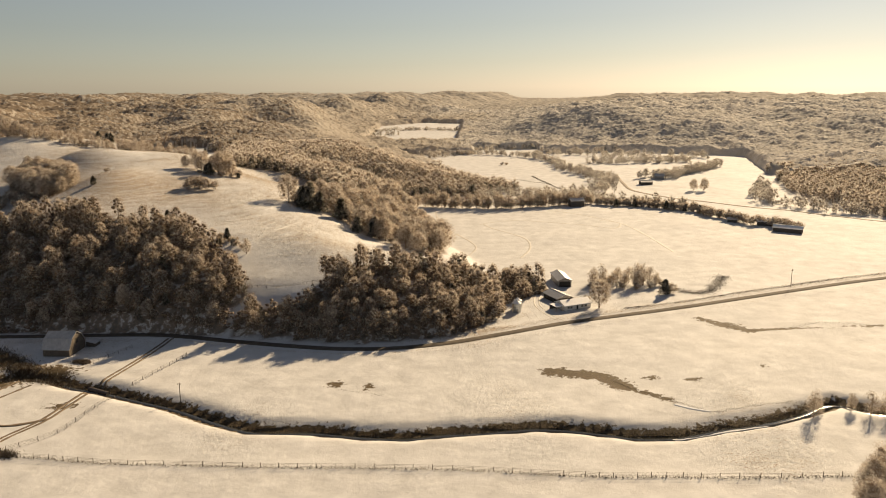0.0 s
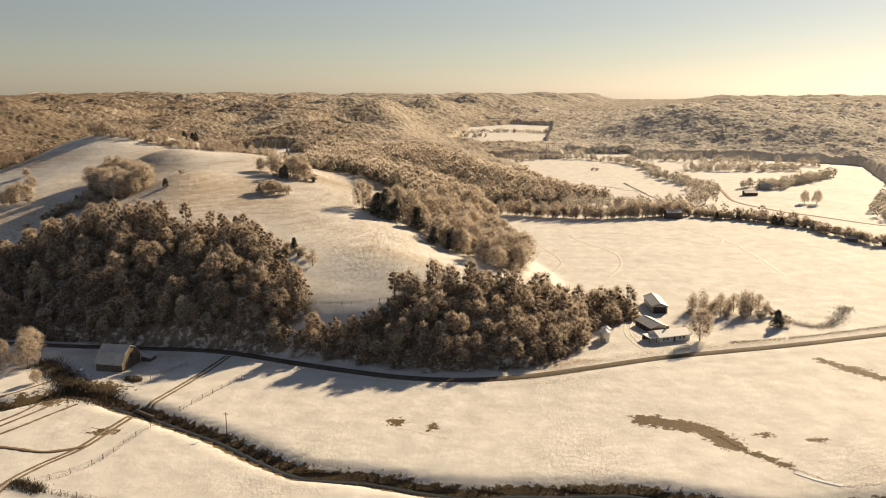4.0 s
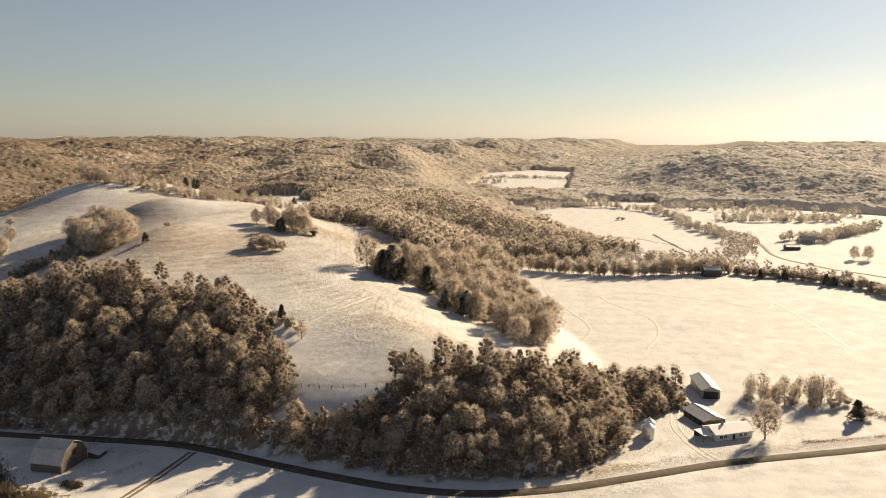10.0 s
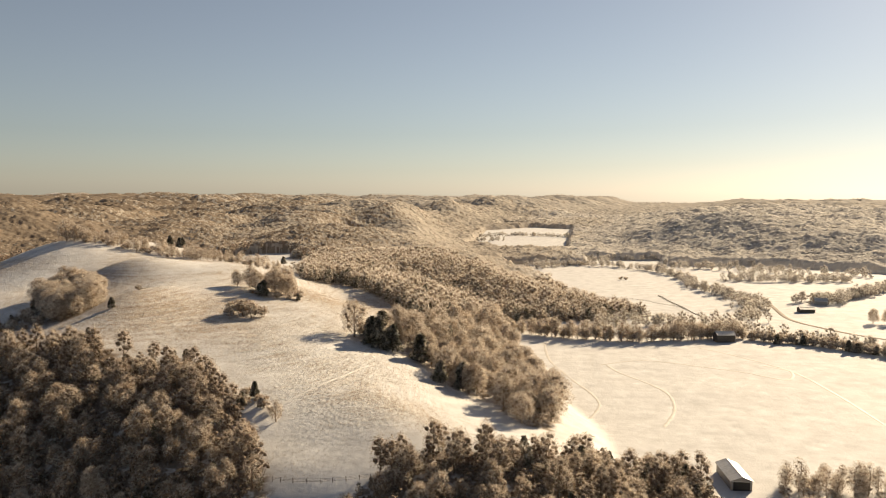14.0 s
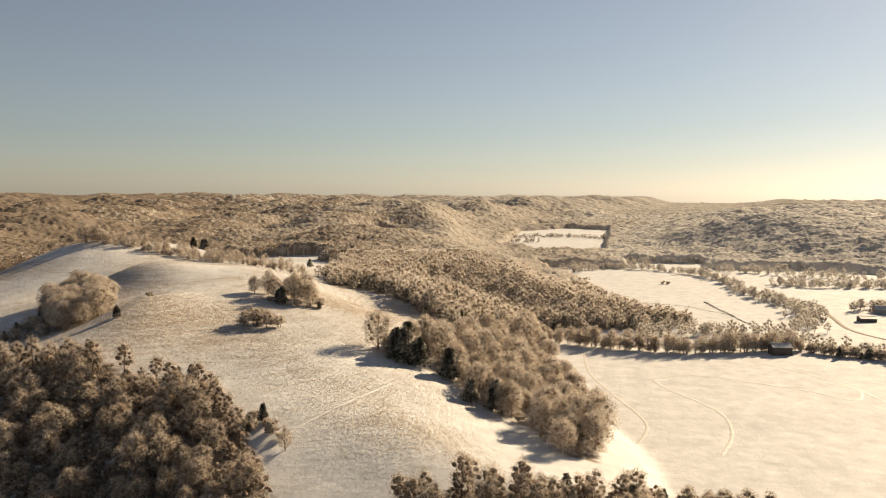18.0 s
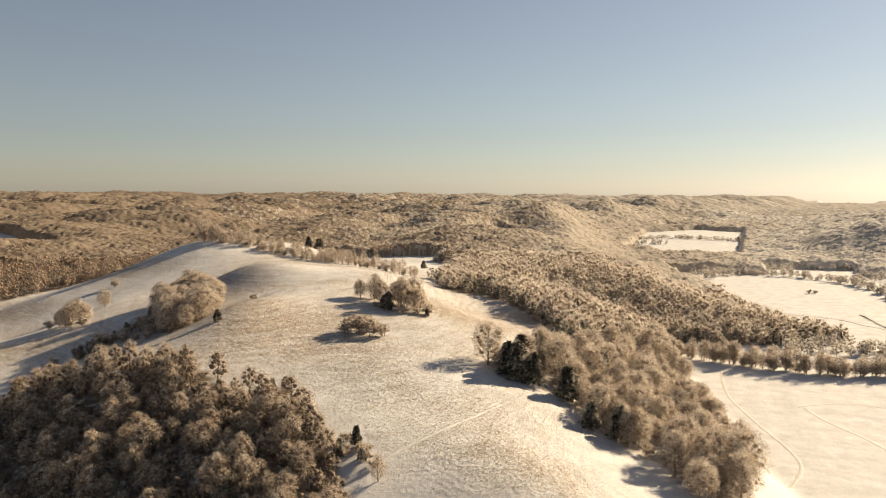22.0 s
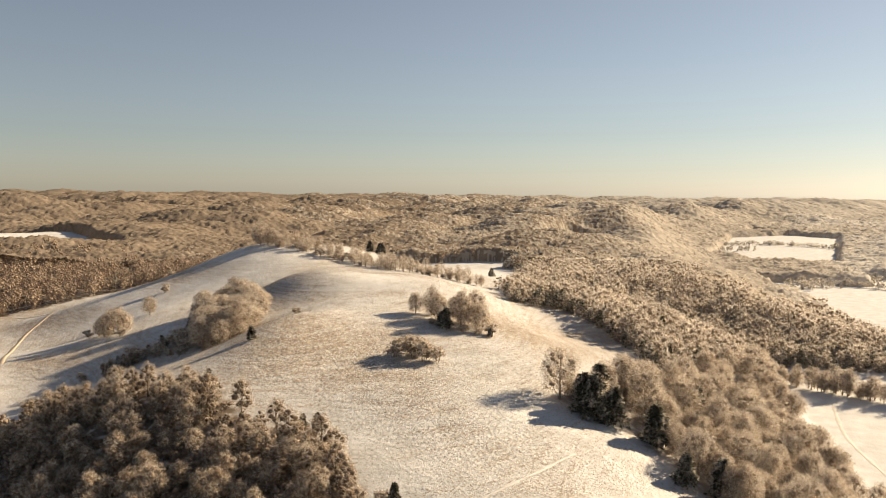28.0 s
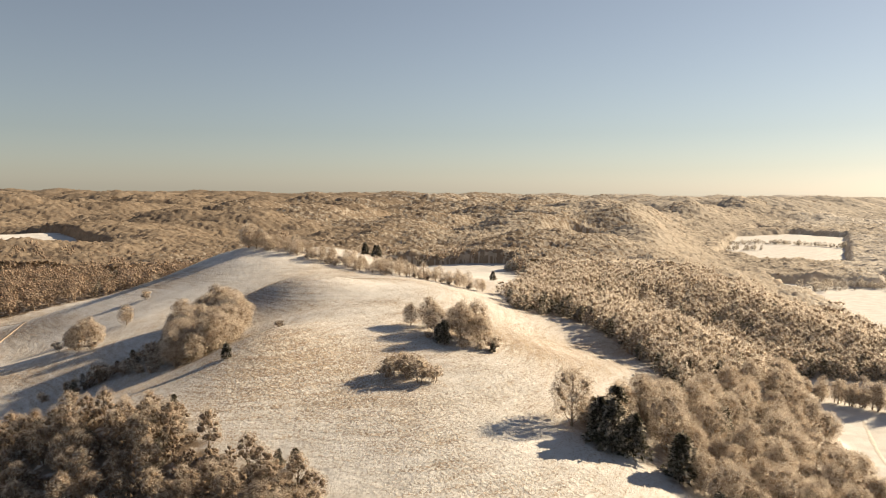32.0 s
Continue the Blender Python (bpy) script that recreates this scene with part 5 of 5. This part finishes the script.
# farmyard
plant(OAKS, 67, 322, 0.9, "wide bare tree beside the farmhouse", "", 1)
for x, y, s in ((71, 358, 0.8), (76, 360, 0.85), (81, 358, 0.8), (86, 357, 0.95), (91, 356, 0.95), (95, 357, 1.0), (99, 360, 0.9), (73, 364, 0.7)):
    plant(SLIM, x, y, s * 0.95, "bare frosted tree in the farmyard row", "farmyard row")
for x, y in ((70, 354), (77, 352), (84, 353), (90, 350), (97, 352), (103, 356)):
    plant(SHRUBS, x, y, 0.8, "low frosted brush under the farmyard row", "farmyard brush")
for k in range(16):
    plant(SHRUBS if k % 4 == 0 else SLIM, 70 + 2.1 * k + tr.uniform(-1, 1), 356 + tr.uniform(-3, 8), tr.uniform(0.55, 0.85), "bare frosted sapling in the farmyard row", "farmyard saplings")
plant(CEDARS, 101, 341, 0.9, "dark cedar in the farmyard")
plant(SHRUBS, 105, 345, 1.0, "frosted shrub in the farmyard")
plant(SHRUBS, 63.5, 332, 0.7, "round frosty shrub behind the farmhouse")
# field trees
plant(OAKS, 233, 676, 0.85, "lone spreading tree in a far field", "lone pair")
plant(OAKS, 224, 678, 0.8, "lone spreading tree in a far field", "lone pair")
plant(SHRUBS, 72, 925, 1.0, "low dark thicket in an open field", "", 0)
plant(SHRUBS, 77, 927, 1.2, "low dark thicket in an open field", "", 1)
# creek side and meadow corner
for x, y, s in ((106, 211, 0.7), (109, 214, 0.55), (119, 215, 0.6), (123, 212, 0.65), (127, 211, 0.6), (131, 208, 0.7)):
    plant(SLIM, x, y, s, "bare tree on the creek bank", "creek trees")
for x, y, s in ((97, 165, 0.95), (104, 170, 0.9), (93, 158, 0.8)):
    plant(OAKS, x, y, s, "large bare tree at the meadow corner", "meadow corner trees")
# by the gambrel barn
for x, y, s in ((-173, 271, 0.95), (-177, 279, 0.9), (-181, 268, 0.8), (-161, 258, 0.45)):
    plant(OAKS, x, y, s, "golden frosted tree near the old barn", "barn trees")
# paler trees added to stand in for sunlit crowns below the bluff
for x, y, s in ((-150, 301, 0.7), (-163, 302, 0.55), (-120, 301, 0.6), (-131, 305, 0.75), (-92, 297, 0.6), (-44, 288, 0.65), (-20, 290, 0.55)):
    plant(OAKS, x, y, s, "frosted tree at the bluff foot, added to read as a sunlit crown", "bluff foot trees")
for o in OAKS + SLIM + CEDARS + SHRUBS:
    for c in o.children:
        bpy.data.objects.remove(c)
    bpy.data.objects.remove(o)

# tree lines across the valley floor
LINES = [([(17, 1073), (72, 1061), (115, 1015), (135, 953), (138, 858), (152, 812), (166, 768)], 9), ([(150, 820), (160, 745), (144, 690), (132, 668)], 16), ([(160, 760), (156, 720)], 14),
         ([(179, 923), (214, 925), (247, 923), (297, 924)], 9), ([(185, 938), (250, 940), (300, 938)], 12), ([(225, 1074), (298, 1116), (334, 1123)], 20), ([(202, 776), (228, 772), (258, 801), (311, 868)], 9), ([(215, 782), (262, 812), (318, 880)], 9),
         ([(25, 640), (73, 655), (112, 650)], 14), ([(60, 668), (100, 664), (126, 650)], 12), ([(112, 640), (150, 612), (190, 578)], 6), ([(41, 1150), (146, 1150)], 12), ([(-149, 1600), (-60, 1640), (30, 1600)], 8), ([(-150, 1480), (-90, 1500)], 8),
         ([(-20, 1020), (10, 1060)], 16), ([(150, 1060), (260, 1000), (340, 985)], 22), ([(20, 1150), (60, 1100)], 20), ([(300, 540), (262, 600), (290, 690)], 10)]
hx, hy = [], []
hr = np.random.RandomState(44)
for line, wide in LINES:
    for p in curve_points(line, 2.0):
        hx.append(p.x + hr.normal(0, wide / 2.5))
        hy.append(p.y + hr.normal(0, wide / 2.5))
forest("valley_tree_lines", np.array(hx), np.array(hy), MID_KINDS[:3] + [(shrub(46, 4.5, 3.2, 120), 5, 1)], 45, "bare frosted tree lines between valley fields", 0.55, 1.0, [M_PALEWOOD, M_VALE, M_CEDAR])

weeds_along("field_drain", [(94, 803), (104, 730), (112, 681)], 1.6, 6, 0.9, "dark weedy drain across a far field", 73)
weeds_along("field_drain", [(12, 805), (52, 788), (76, 777), (103, 735)], 1.2, 4, 0.7, "thin weedy line across a far field", 74)
# cart tracks and far lanes
ribbon("far_lane", [(184, 808), (176, 745), (172, 685), (189, 643), (207, 616), (260, 560), (330, 480)], 4.0, 0.15, M_RUT, "thawed farm lane between snowy fields", "track", 4.0)
for line in ([(-6, 586), (-3, 537), (7, 497), (17, 465), (19, 446), (13, 424)], [(28, 526), (35, 507), (46, 488), (52, 469), (51, 445), (43, 420)],
             [(25, 526), (48, 540), (71, 531), (96, 520), (114, 504), (122, 523), (111, 535)], [(86, 578), (104, 556), (122, 523), (129, 479), (131, 427)]):
    ribbon("field_track", line, 1.5, 0.03, M_FAINT, "faint wheel track across the snowy field", "track", 3.0, 0.4, "structure", 0.04)
for line in ([(-90, 343), (-81, 365), (-73, 397)],):
    ribbon("pasture_path", line, 0.8, 0.05, M_TRODDEN, "faint trodden stock path over the snowy pasture", "track", 1.5, 0.6, "structure", 0.08)
ribbon("ridge_lane", [(-470, 505), (-444, 511), (-425, 509), (-408, 492), (-385, 462), (-350, 430), (-318, 405)], 2.0, 0.10, M_STRAW, "thawed tan lane over the ridge", "track", 2.0, 0.3)
